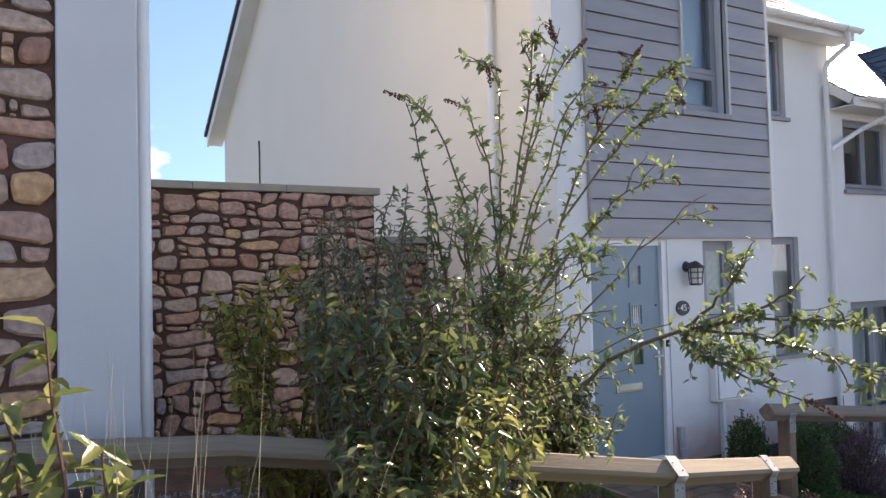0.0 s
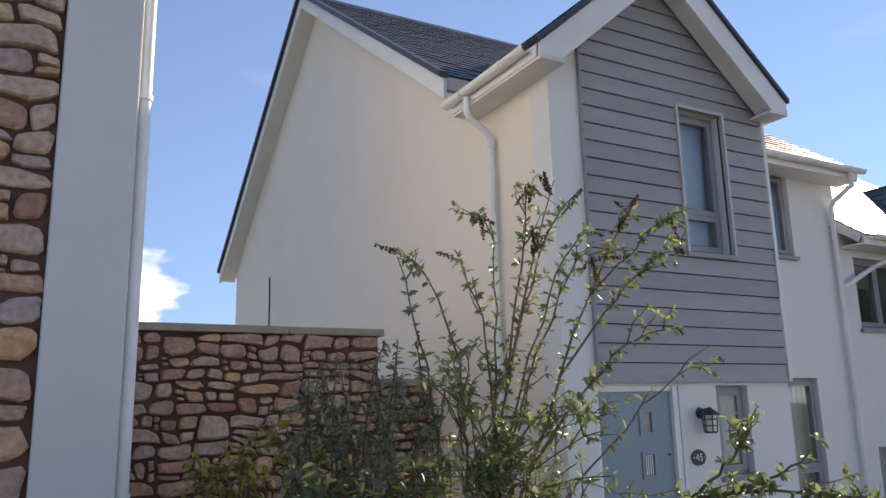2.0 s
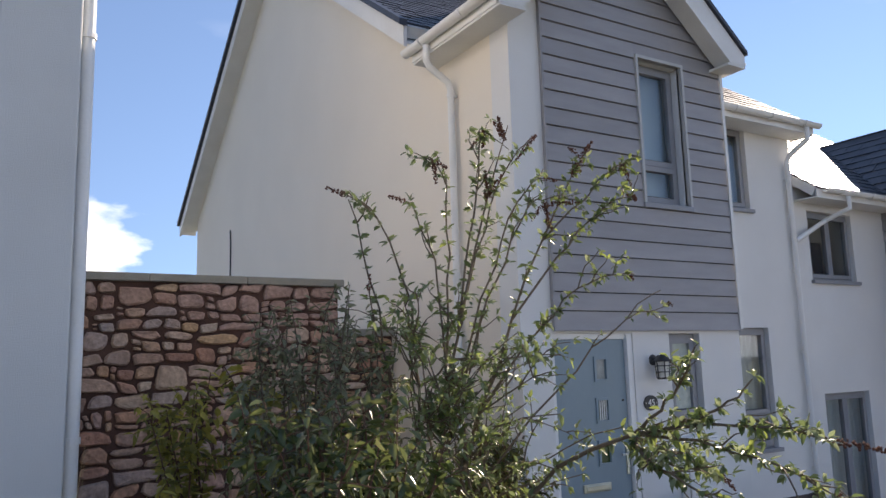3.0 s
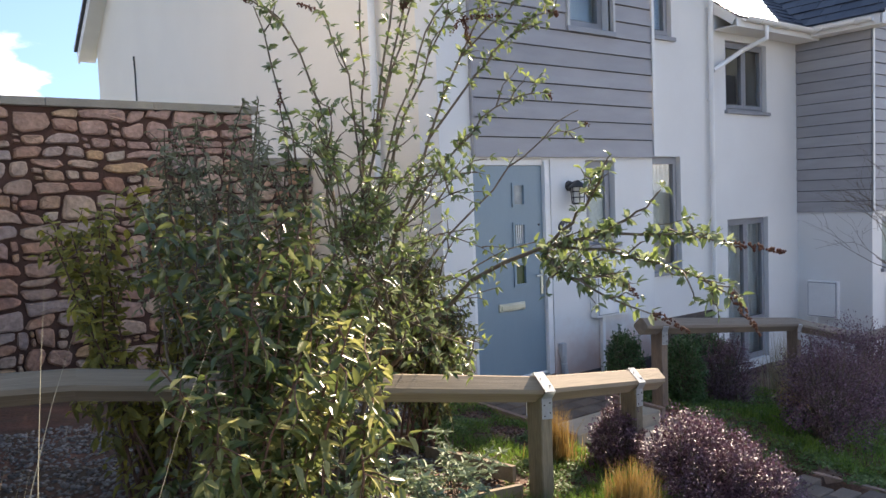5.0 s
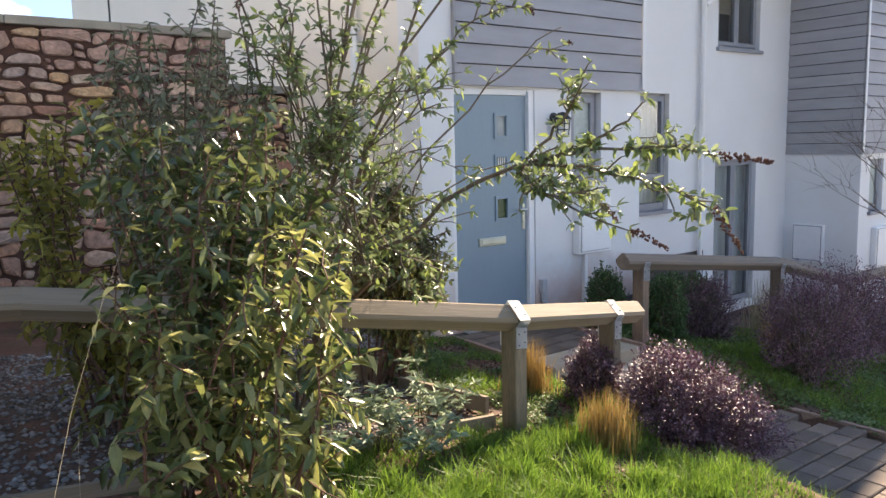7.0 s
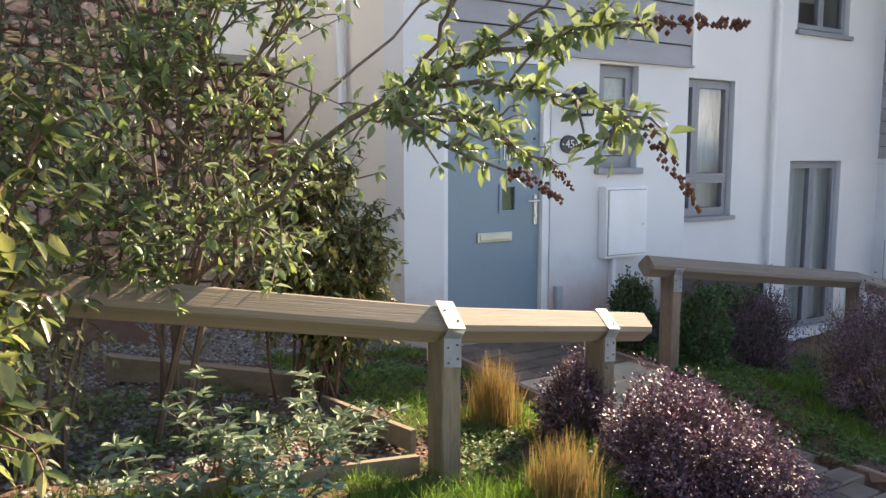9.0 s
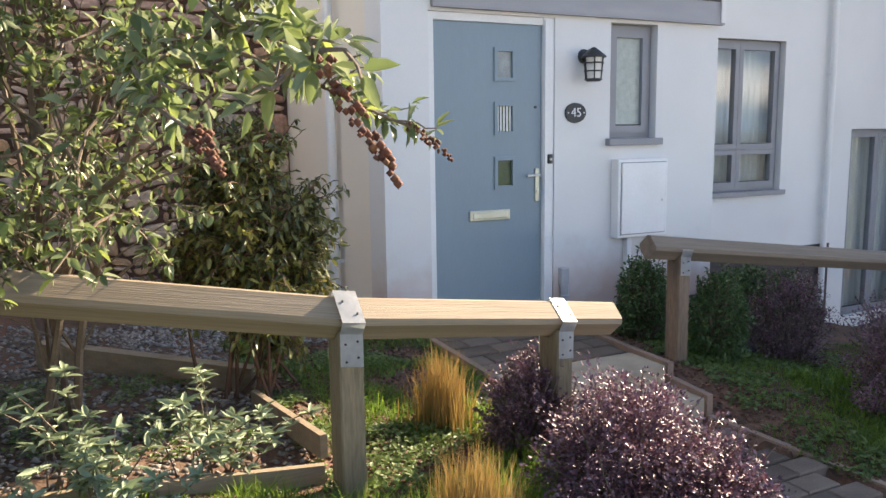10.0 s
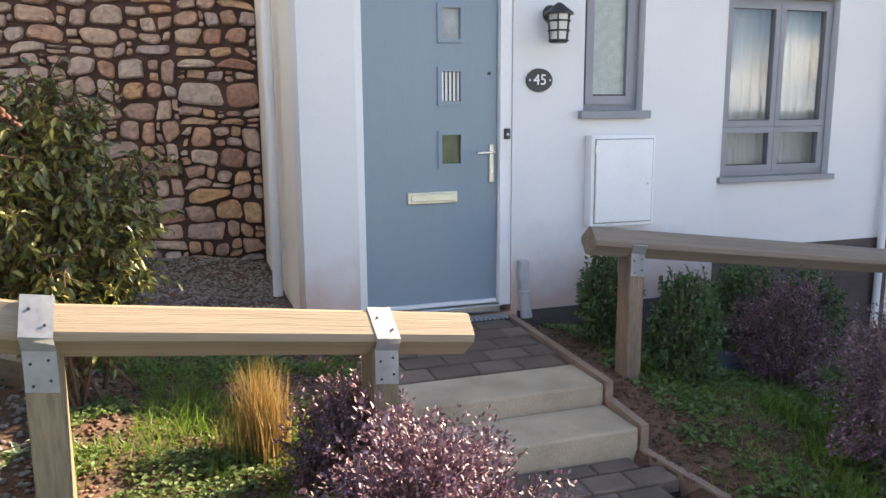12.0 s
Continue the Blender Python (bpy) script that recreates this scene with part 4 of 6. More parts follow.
def rubble(parent, x0, x1, z0, z1, y, seed, wmax, hmax, proud=0.035, gap=0.011, most=300):
    """Uneven stones, each its own piece, standing out of a mortar bed at y."""
    rng = random.Random(seed)
    cells = []
    cols = max(1, round((x1 - x0) / 0.8))
    edges = [x0 + (x1 - x0) * k / cols for k in range(cols + 1)]
    z = z0
    while z < z1 - 0.03:
        h = min(rng.uniform(0.30, 0.46), z1 - z)
        if z1 - z - h < 0.12:
            h = z1 - z
        xs = [x0] + [e + rng.uniform(-0.2, 0.2) for e in edges[1:-1]] + [x1]
        for a, b in zip(xs, xs[1:]):
            split(a, b, z, z + h, rng, cells, wmax, hmax)
        z += h
    warp = lambda x, zz: (x + 0.055 * noise.noise((x * 4.3, zz * 4.3, seed)) * (0 if x - x0 < 0.01 or x1 - x < 0.01 else 1), zz + 0.060 * noise.noise((x * 3.7, zz * 4.3, seed + 9)) * (0 if zz - z0 < 0.01 or z1 - zz < 0.01 else 1))
    rest_v, rest_f, count = [], [], 0
    for a, b, c, d in cells:
        w, h = b - a, d - c
        g = gap * rng.uniform(0.4, 1.6)
        n, ring = 12, []
        rnd = rng.uniform(0.35, 0.75)
        lean, crook = rng.uniform(-0.16, 0.16), rng.uniform(-0.14, 0.14)
        for k in range(n):
            t = 2 * math.pi * (k + 0.5) / n
            ct, st = math.cos(t), math.sin(t)
            ux, uz = math.copysign(abs(ct) ** rnd, ct), math.copysign(abs(st) ** rnd, st)
            ux = ux * rng.uniform(0.91, 1.06) + lean * uz
            uz = uz * rng.uniform(0.90, 1.06) + crook * ux
            ring.append(warp((a + b) / 2 + ux * (w / 2 - g), (c + d) / 2 + uz * (h / 2 - g)))
        cx, cz = sum(p[0] for p in ring) / n, sum(p[1] for p in ring) / n
        out = proud * rng.uniform(0.6, 1.25)
        vs = [(p[0] - cx, 0.01, p[1] - cz) for p in ring]
        vs += [((p[0] - cx) * 0.97, -out * 0.65, (p[1] - cz) * 0.97) for p in ring]
        vs += [((p[0] - cx) * 0.80, -out * rng.uniform(0.85, 1.1), (p[1] - cz) * 0.78) for p in ring]
        vs.append((0, -out * rng.uniform(0.9, 1.15), 0))
        fs = [(k, (k + 1) % n, n + (k + 1) % n, n + k) for k in range(n)] + [(n + k, n + (k + 1) % n, 2 * n + (k + 1) % n, 2 * n + k) for k in range(n)] + [(2 * n + k, 2 * n + (k + 1) % n, 3 * n) for k in range(n)]
        count += 1
        if count <= most:
            s = mesh_of("stone", vs, fs, STONE, parent)
            s.location = (cx, y, cz)
            s.matrix_parent_inverse = parent.matrix_basis.inverted()
        else:
            k0 = len(rest_v)
            rest_v += [(v[0] + cx, v[1] + y, v[2] + cz) for v in vs]
            rest_f += [tuple(i + k0 for i in f) for f in fs]
    if rest_v:
        mesh_of("stones", rest_v, rest_f, STONE, parent)["kind"] = "stuff"


SY, STEPX = 7.445, 3.54
gw = thing("wall_garden", "red-brown rubble stone garden wall with pale coping", "wall", (2, SY, 0), kind="structure")
bm = box(-2.6, STEPX, SY, SY + 0.3, -0.5, 2.66)
box(STEPX, BX0 - 0.001, SY, SY + 0.3, -0.5, 2.14, bm=bm)
part("mortar_bed", bm, MORTAR, gw)
for x0, x1, z in ((-2.6, -0.6, 2.66), (-0.597, 0.55, 2.66), (0.553, 1.63, 2.66), (1.633, 2.55, 2.66), (2.553, STEPX + 0.05, 2.66), (STEPX + 0.003, BX0 - 0.002, 2.14)):
    part("coping_stone", box(x0, x1, SY - 0.07, SY + 0.35, z, z + 0.075, 0.008), COPING, gw)

# the neighbouring building's corner: stone panel, white pier, downpipe
NX, NY, NXL = 0.66, 4.02, 0.29
nb = thing("wall_neighbour", "rubble stone wall panel beside a white rendered pier", "wall", (0, NY, 0), kind="structure")
part("pier", box(NXL, NX, NY - 0.02, NY + 0.5, -0.2, 6.5, 0.01), PIER, nb, "pale grey rendered pier")
part("mortar_bed", box(-2.6, NXL - 0.001, NY + 0.02, NY + 0.4, -0.2, 6.5), MORTAR, nb)
# Added dark sheet: paints the shade and undergrowth below the rail.
part("foot_sheet", box(-2.6, NX + 0.004, NY - 0.08, NY - 0.022, -0.2, 0.80, 0.008), PLINTH, nb, "dark sheet added for shade and undergrowth at the wall foot")
part("return_wall", box(NX - 0.3, NX - 0.002, NY + 0.5, SY - 0.01, -0.2, 6.5), RENDER, nb)
downpipe("white round downpipe at the corner of the stone building", [(NX + 0.036, NY + 0.06, 6.4), (NX + 0.036, NY + 0.06, 0.15)], [(NX + 0.036, NY + 0.06, 3.55), (NX + 0.036, NY + 0.06, 1.5)], (-0.04, 0))


# knee rails: square timber set on edge in notched posts, with metal straps
def rail_run(name, label, pts, posts, wood=None, post_wood=None):
    """pts: the ridge line's points; posts: indices of pts, with a post under each."""
    f = thing(name, label, "rail", pts[0])
    rnd = random.Random(int(pts[0][0] * 100) + 7)
    R = 0.069
    for k, (a, b) in enumerate(zip(pts, pts[1:])):
        a, b = Vector(a), Vector(b)
        d = (b - a).normalized()
        s = d.cross(Vector((0, 0, 1))).normalized()
        u = s.cross(d)
        bm = bmesh.new()
        rows = []
        n = max(2, int((b - a).length / 0.25))
        for i in range(n + 1):
            p = a + (b - a) * i / n
            w = 0.004 * noise.noise((p.x * 2, p.y * 2, 7))
            c = 0.012
            ring = []
            for q in ((-c, 0), (c, 0), (R, R - c), (R, R + c), (c, 2 * R), (-c, 2 * R), (-R, R + c), (-R, R - c)):
                ring.append(bm.verts.new(p + s * (q[0] + w) - u * q[1]))
            rows.append(ring)
        for r, t in zip(rows, rows[1:]):
            for i in range(8):
                bm.faces.new((r[i - 1], r[i], t[i], t[i - 1]))
        bm.faces.new(rows[0])
        bm.faces.new(rows[-1][::-1])
        axes = Matrix(((d.x, s.x, u.x, a.x), (d.y, s.y, u.y, a.y), (d.z, s.z, u.z, a.z), (0, 0, 0, 1)))
        bm.transform(axes.inverted())
        beam = part("rail", bm, wood or TIMBER, f)
        beam.matrix_basis = axes
        # drying cracks along the upper face
        ln = (b - a).length
        for q in range(2 if ln < 2 else 4):
            x0, w = ln * rnd.uniform(0.05, 0.5), rnd.uniform(0.3, 0.75) * rnd.choice((0.5, 1.0))
            off = R * rnd.uniform(0.3, 0.75)
            line = [(x0 + w * i / 9, -off - 0.004 * noise.noise((x0 + i * 0.7, q, 3.1)), -off + 0.0005 - 0.004 * noise.noise((x0 + i * 0.7, q, 3.1))) for i in range(10) if x0 + w * i / 9 < ln - 0.02]
            for sg in (1, -1):
                if len(line) > 2:
                    crack = part("crack", tube([(p[0], p[1] * sg, p[2]) for p in line], [0.0022 * math.sin(math.pi * (i + 0.6) / 10) + 0.0004 for i in range(len(line))], 4), ENDGRAIN, beam)
                    crack.matrix_parent_inverse = Matrix()
    for x, y, z, yaw, foot in posts:
        c, s = math.cos(yaw), math.sin(yaw)
        near_seg = min(zip(pts, pts[1:]), key=lambda q: abs((q[0][0] + q[1][0]) / 2 - x))
        slope = (near_seg[1][2] - near_seg[0][2]) / math.hypot(near_seg[1][0] - near_seg[0][0], near_seg[1][1] - near_seg[0][1])
        m = Matrix(((c, -s, 0, x), (s, c, 0, y), (0, 0, 1, z), (0, 0, 0, 1)))
        h = 0.056
        bm = prism([(-h, foot - z), (h, foot - z), (h, -R - 0.03), (0, -2 * R - 0.006), (-h, -R - 0.03)], "x", -0.043, 0.043)
        bmesh.ops.bevel(bm, geom=[e for e in bm.edges if abs((e.verts[0].co - e.verts[1].co).z) > 0.3], offset=0.006, segments=1, affect="EDGES")
        bm.transform(m)
        post = part("post", bm, post_wood or POSTW, f)
        # strap: over the ridge and down both sides of the post
        pad = 0.022 if 3 < x < 3.5 else 0.014 if 3 < x < 4.5 else 0.006
        g = R + pad
        line = [(-h - 0.004, -0.225), (-h - 0.004, -R - 0.045), (-g, -R), (0, pad), (g, -R), (h + 0.004, -R - 0.045), (h + 0.004, -0.225)]
        bm = bmesh.new()
        lo = [bm.verts.new((-0.040, a, b)) for a, b in line]
        hi = [bm.verts.new((0.040, a, b)) for a, b in line]
        for i in range(len(line) - 1):
            bm.faces.new((lo[i], lo[i + 1], hi[i + 1], hi[i]))
        bmesh.ops.solidify(bm, geom=bm.faces[:], thickness=-0.003)
        for v in bm.verts:
            v.co.z += slope * v.co.x
        bm.transform(m)
        strap = part("strap", bm, ZINC, post, "galvanised metal strap")
        for yy, zz in ((-0.020, -0.205), (0.022, -0.195), (-0.022, -0.145), (0.020, -0.14)):
            b2 = tube([(yy, -h - 0.004, zz), (yy, -h - 0.008, zz)], 0.0042, 6)
            b2.transform(m)
            part("nail", b2, BLACK, strap)
        for xx, f2 in ((-0.018, 0.35), (0.020, 0.72)):
            yy, zz = -g * f2, pad - (R + pad) * f2 + slope * xx
            b2 = tube([(xx, yy, zz), (xx, yy - 0.003, zz + 0.003)], 0.004, 6)
            b2.transform(m)
            part("nail", b2, BLACK, strap)
    return f


P1 = (3.185, 2.955, 0.736)
rail_run("knee_rail", "weathered timber knee rail on posts with metal straps", [(-1.6, 3.84, 1.23), (1.0, 3.52, 1.05), P1], [(3.185, 2.958, 0.738, 0.03, -0.2), (0.45, 3.588, 1.088, -0.12, 0.0), (-0.9, 3.76, 1.18, -0.15, 0.0)])
rail_run("knee_rail", "pale timber knee rail end beside the steps", [P1, (4.45, 3.16, 0.545)], [(4.13, 3.108, 0.594, 0.161, -0.3)])
rail_run("knee_rail", "weathered timber knee rail, coloured darker for the shade", [(5.42, 4.06, 0.67), (7.93, 4.12, 0.36)], [(5.66, 4.067, 0.640, 0.02, -0.5)], SHADEW, SHADEP)
rail_run("knee_rail", "weathered timber knee rail, coloured darker for shade, stepping down the slope", [(7.93, 4.12, 0.36), (9.5, 4.15, -0.02), (12.2, 4.6, -0.22)], [(7.93, 4.12, 0.36, 0.03, -0.9), (9.5, 4.15, -0.02, 0.1, -1.1), (11.6, 4.5, -0.17, 0.15, -1.2)], SHADEW, SHADEP)

knot_post = [o for o in bpy.data.objects if o.name.startswith("post") and 4.03 < o.bound_box[0][0] < 4.12][0]
bm = bmesh.new()
bmesh.ops.create_uvsphere(bm, u_segments=14, v_segments=8, radius=1.0)
bm.transform(Matrix.LocRotScale(Vector((4.12, 3.051, 0.355)), Matrix.Rotation(0.161, 3, "Z"), Vector((0.015, 0.005, 0.019))))
part("knot", bm, ENDGRAIN, knot_post, "dark knot in the wood", smooth=True)

# steps, landing and path
steps = thing("steps", "two pale concrete steps up to the door", "steps", (4.9, 3.6, -0.3))
part("step", box(PATH_L, PATH_R, 3.87, 4.19, -0.30, -0.065, 0.012), CONC, steps)
part("step", box(PATH_L, PATH_R, STEP_Y, 3.867, -0.42, -0.165, 0.012), CONC, steps)


def edge_strip(name, a, b, label):
    """A concrete edging between two points at the given tops."""
    a, b = Vector(a), Vector(b)
    s = (b - a).cross(Vector((0, 0, 1))).normalized() * 0.02
    vs = [a - s, a + s, b + s, b - s]
    dn = Vector((0, 0, -0.25))
    return mesh_of(name, vs + [v + dn for v in vs], [(0, 1, 2, 3), (0, 4, 5, 1), (1, 5, 6, 2), (2, 6, 7, 3), (3, 7, 4, 0)], EDGING)


XR, XL = PATH_R + 0.024, PATH_L - 0.024
kerbs = [((XR, 5.05, -0.02), (XR, 3.86, -0.05)), ((XR, 3.858, -0.13), (XR, 3.55, -0.15)), ((XR, 3.548, -0.26), (5.60, 2.95, -0.32)), ((5.60, 2.948, -0.32), (5.81, 1.70, -0.398)), ((XL, 5.05, -0.02), (XL, 3.86, -0.05)), ((XL, 3.858, -0.13), (XL, 1.62, -0.385)), ((4.4, 1.60, -0.41), (5.84, 1.70, -0.415))]
for a, b in kerbs:
    tagged(edge_strip("path_edging", a, b, ""), "narrow concrete edging along the paved path", "edging", "path edgings")

lan1 = thing("pavement_landing", "dark brown block paving in front of the door", "pavement", (4.9, 4.6, -0.05), kind="structure")
lan2 = thing("pavement_path", "dark brown block paved path to the road", "pavement", (4.9, 2.8, -0.4), kind="structure")


def pavers(parent, x0, x1, y0, y1, height, keep=lambda x, y: True, a=0.205, b=0.138):
    r, y = 0, y0
    me_cache = {}
    rng = random.Random(5)
    while y < y1 - 0.02:
        x = x0 - (r % 2) * a / 2
        d = min(b, y1 - y)
        while x < x1:
            u, v = max(x, x0), min(x + a, x1)
            x += a
            cx, cy = (u + v) / 2, y + d / 2
            if v - u < 0.03 or not keep(cx, cy):
                continue
            key = (round(v - u, 3), round(d, 3))
            if key not in me_cache:
                bm = box(-(v - u) / 2 + 0.003, (v - u) / 2 - 0.003, -d / 2 + 0.003, d / 2 - 0.003, -0.06, 0)
                bmesh.ops.bevel(bm, geom=[e for e in bm.edges if all(w.co.z > -0.01 for w in e.verts)], offset=0.006, segments=1, affect="EDGES")
                me = bpy.data.meshes.new("paver")
                bm.to_mesh(me)
                bm.free()
                me.materials.append(PAVER)
                me_cache[key] = me
            ob = new("paver", me_cache[key])
            ob.parent, ob.matrix_parent_inverse = parent, parent.matrix_basis.inverted()
            ob.location = (cx, cy, height(cx, cy) + rng.uniform(-0.002, 0.002))
            ob.rotation_euler = (rng.uniform(-0.008, 0.008), rng.uniform(-0.008, 0.008), rng.uniform(-0.006, 0.006))
        y += b
        r += 1


path_z = lambda x, y: -0.285 - 0.063 * (STEP_Y - y)
drain = thing("door_drain", "grey slotted drain channel before the door", "drain", (4.96, 5.02, 0))
part("tray", box(4.55, 5.40, 5.0, 5.085, -0.06, -0.028), BLACK, drain)
for k in range(30):
    part("bar", box(4.56 + k * 0.0285, 4.572 + k * 0.0285, 5.0, 5.085, -0.028, -0.016), GREYP, drain)
pan = thing("manhole_cover", "dark blue plastic cover lying in the grass", "drain cover", (6.45, 4.25, -0.28))
BLUEP = mat("dark_blue_plastic", (0.02, 0.03, 0.06), (0.03, 0.04, 0.07), 6, 0.45, 0.05, 40, vary=0.2)
part("lid", tube([(6.42, 4.36, -0.32), (6.42, 4.36, -0.20), (6.42, 4.36, -0.185)], [0.18, 0.18, 0.16], 20), BLUEP, pan)

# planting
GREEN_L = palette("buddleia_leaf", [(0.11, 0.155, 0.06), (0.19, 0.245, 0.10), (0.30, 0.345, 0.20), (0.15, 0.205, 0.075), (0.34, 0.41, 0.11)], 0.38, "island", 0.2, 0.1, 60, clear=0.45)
SILVER_L = palette("silver_leaf", [(0.21, 0.28, 0.15), (0.33, 0.40, 0.26), (0.26, 0.33, 0.20)], 0.6, "island", 0.2, 0.1, 60, clear=0.25)
ELAE_L = palette("variegated_leaf", [(0.075, 0.115, 0.036), (0.13, 0.17, 0.05), (0.32, 0.31, 0.095), (0.09, 0.135, 0.042), (0.42, 0.40, 0.15), (0.20, 0.235, 0.08), (0.11, 0.155, 0.048)], 0.33, "island", 0.3, 0.15, 70, clear=0.48, spec=0.55)
ELAE_P = palette("variegated_large_leaf", [(0.11, 0.155, 0.05), (0.21, 0.24, 0.075), (0.42, 0.40, 0.14), (0.50, 0.47, 0.20), (0.15, 0.19, 0.06), (0.28, 0.29, 0.09)], 0.33, "object", 0.3, 0.15, 70, clear=0.42, spec=0.55)
EVER_L = palette("evergreen_leaf", [(0.05, 0.075, 0.025), (0.09, 0.11, 0.032), (0.23, 0.22, 0.055), (0.06, 0.085, 0.028), (0.30, 0.275, 0.07), (0.15, 0.16, 0.05)], 0.36, "island", 0.3, 0.15, 70, clear=0.2, spec=0.5)
DARK_L = palette("dark_green_leaf", [(0.065, 0.095, 0.03), (0.11, 0.14, 0.045), (0.18, 0.205, 0.08), (0.078, 0.115, 0.038), (0.26, 0.265, 0.115)], 0.27, "island", 0.25, 0.1, 60, clear=0.40, spec=0.7)
OLIVE_L = palette("olive_yellow_leaf", [(0.23, 0.22, 0.055), (0.36, 0.32, 0.07), (0.50, 0.44, 0.09), (0.17, 0.17, 0.055), (0.29, 0.26, 0.065)], 0.4, "island", 0.3, 0.15, 70, clear=0.55)
GREY_L = palette("grey_green_leaf", [(0.14, 0.155, 0.085), (0.23, 0.24, 0.14), (0.31, 0.315, 0.20), (0.165, 0.185, 0.095)], 0.45, "island", 0.2, 0.1, 60, clear=0.36)
BOX_L = palette("box_leaf", [(0.045, 0.10, 0.03), (0.075, 0.145, 0.042), (0.105, 0.18, 0.06)], 0.4, "island", 0.2, 0.1, 60, clear=0.15)
PURPLE_L = palette("purple_leaf", [(0.065, 0.025, 0.038), (0.13, 0.055, 0.078), (0.25, 0.135, 0.165), (0.09, 0.036, 0.054), (0.38, 0.25, 0.28)], 0.45, "island", 0.25, 0.1, 60, clear=0.15, spec=0.5)
TAN_B = palette("dry_grass", [(0.34, 0.205, 0.06), (0.42, 0.27, 0.09), (0.26, 0.155, 0.045), (0.46, 0.33, 0.14)], 0.7, "island", 0.2, 0.1, 60, clear=0.3)
STRAW = palette("straw", [(0.42, 0.36, 0.22), (0.5, 0.44, 0.3), (0.34, 0.27, 0.15)], 0.7, "island", 0.2, 0.1, 60, clear=0.2)
GRASS = palette("grass_blade", [(0.075, 0.16, 0.022), (0.14, 0.255, 0.034), (0.23, 0.345, 0.058), (0.095, 0.18, 0.03)], 0.45, "island", 0.2, 0.05, 60, clear=0.5)
TWIG = mat("twig_bark", (0.17, 0.125, 0.085), (0.11, 0.08, 0.055), 9, 0.85, 0.3, 90, vary=0.3)
REDTWIG = mat("red_twig", (0.16, 0.075, 0.045), (0.10, 0.055, 0.035), 9, 0.8, 0.2, 90, vary=0.3)
SPIKE = palette("dead_flower", [(0.11, 0.035, 0.02), (0.17, 0.065, 0.035), (0.07, 0.028, 0.02), (0.21, 0.10, 0.05)], 0.85, "island", 0.2, 0.2, 90)
PEBBLE = palette("gravel_chip", [(0.17, 0.155, 0.14), (0.25, 0.235, 0.215), (0.32, 0.30, 0.28), (0.20, 0.165, 0.14), (0.13, 0.12, 0.11)], 0.85, "island", 0.2, 0.2, 60)
LITTER = palette("leaf_litter", [(0.13, 0.075, 0.045), (0.20, 0.13, 0.08), (0.09, 0.055, 0.035), (0.26, 0.20, 0.13)], 0.85, "island", 0.2, 0.1, 60)


def unit(v):
    return v / np.maximum(np.linalg.norm(v, axis=-1, keepdims=True), 1e-9)


LEAF_F = np.array([(0, 1, 4), (0, 4, 3), (1, 2, 4), (0, 5, 6), (0, 6, 1), (1, 6, 2)])


def leaf_shape(fold=0.22, droop=0.12):
    """A pointed leaf of unit length along x, half a unit wide at most, folded at the midrib."""
    return np.array([(0, 0, 0), (0.55, 0, -droop * 0.35), (1.0, 0, -droop), (0.30, 0.5, fold * 0.5 - droop * 0.1), (0.70, 0.36, fold * 0.36 - droop * 0.5), (0.30, -0.5, fold * 0.5 - droop * 0.1), (0.70, -0.36, fold * 0.36 - droop * 0.5)])


def leaves(name, P, D, L, W, material, parent, rng, label=""):
    """All the small leaves of one plant as one mesh: places, ways, lengths and widths."""
    n = len(P)
    D = unit(D)
    up = unit(np.array([0, 0, 1.0]) + rng.normal(0, 0.45, (n, 3)))
    S = unit(np.cross(up, D))
    U = np.cross(D, S)
    T = leaf_shape()
    V = P[:, None] + T[None, :, :1] * (D * L[:, None])[:, None] + T[None, :, 1:2] * (S * W[:, None])[:, None] + T[None, :, 2:] * (U * L[:, None])[:, None]
    F = (LEAF_F[None] + 7 * np.arange(n)[:, None, None]).reshape(-1, 3)
    return quick(name, V.reshape(-1, 3), F, material, parent, label)


def quick(name, V, F, material, parent, label=""):
    me = bpy.data.meshes.new(name)
    me.vertices.add(len(V))
    me.vertices.foreach_set("co", np.asarray(V, np.float32).ravel())
    k = F.shape[1]
    me.loops.add(len(F) * k)
    me.loops.foreach_set("vertex_index", np.asarray(F, np.int32).ravel())
    me.polygons.add(len(F))
    me.polygons.foreach_set("loop_start", np.arange(0, len(F) * k, k, dtype=np.int32))
    me.polygons.foreach_set("loop_total", np.full(len(F), k, np.int32))
    me.update(calc_edges=True)
    me.validate()
    me.materials.append(material)
    ob = new(name, me)
    if parent is not None:
        ob.parent, ob.matrix_parent_inverse = parent, parent.matrix_basis.inverted()
    if label:
        ob["label"] = label
    return ob


def bend(a, b, rng, sag=0.12, n=7):
    """A slightly bowed line from a to b."""
    a, b = np.array(a, float), np.array(b, float)
    side = rng.normal(0, 1, 3) * np.linalg.norm(b - a) * 0.05
    t = np.linspace(0, 1, n)[:, None]
    out = a + (b - a) * t + side * np.sin(t * np.pi) + np.array([0, 0, sag * np.linalg.norm(b - a)]) * np.sin(t * np.pi)
    return out + rng.normal(0, 0.006, out.shape) * np.sin(t * np.pi)


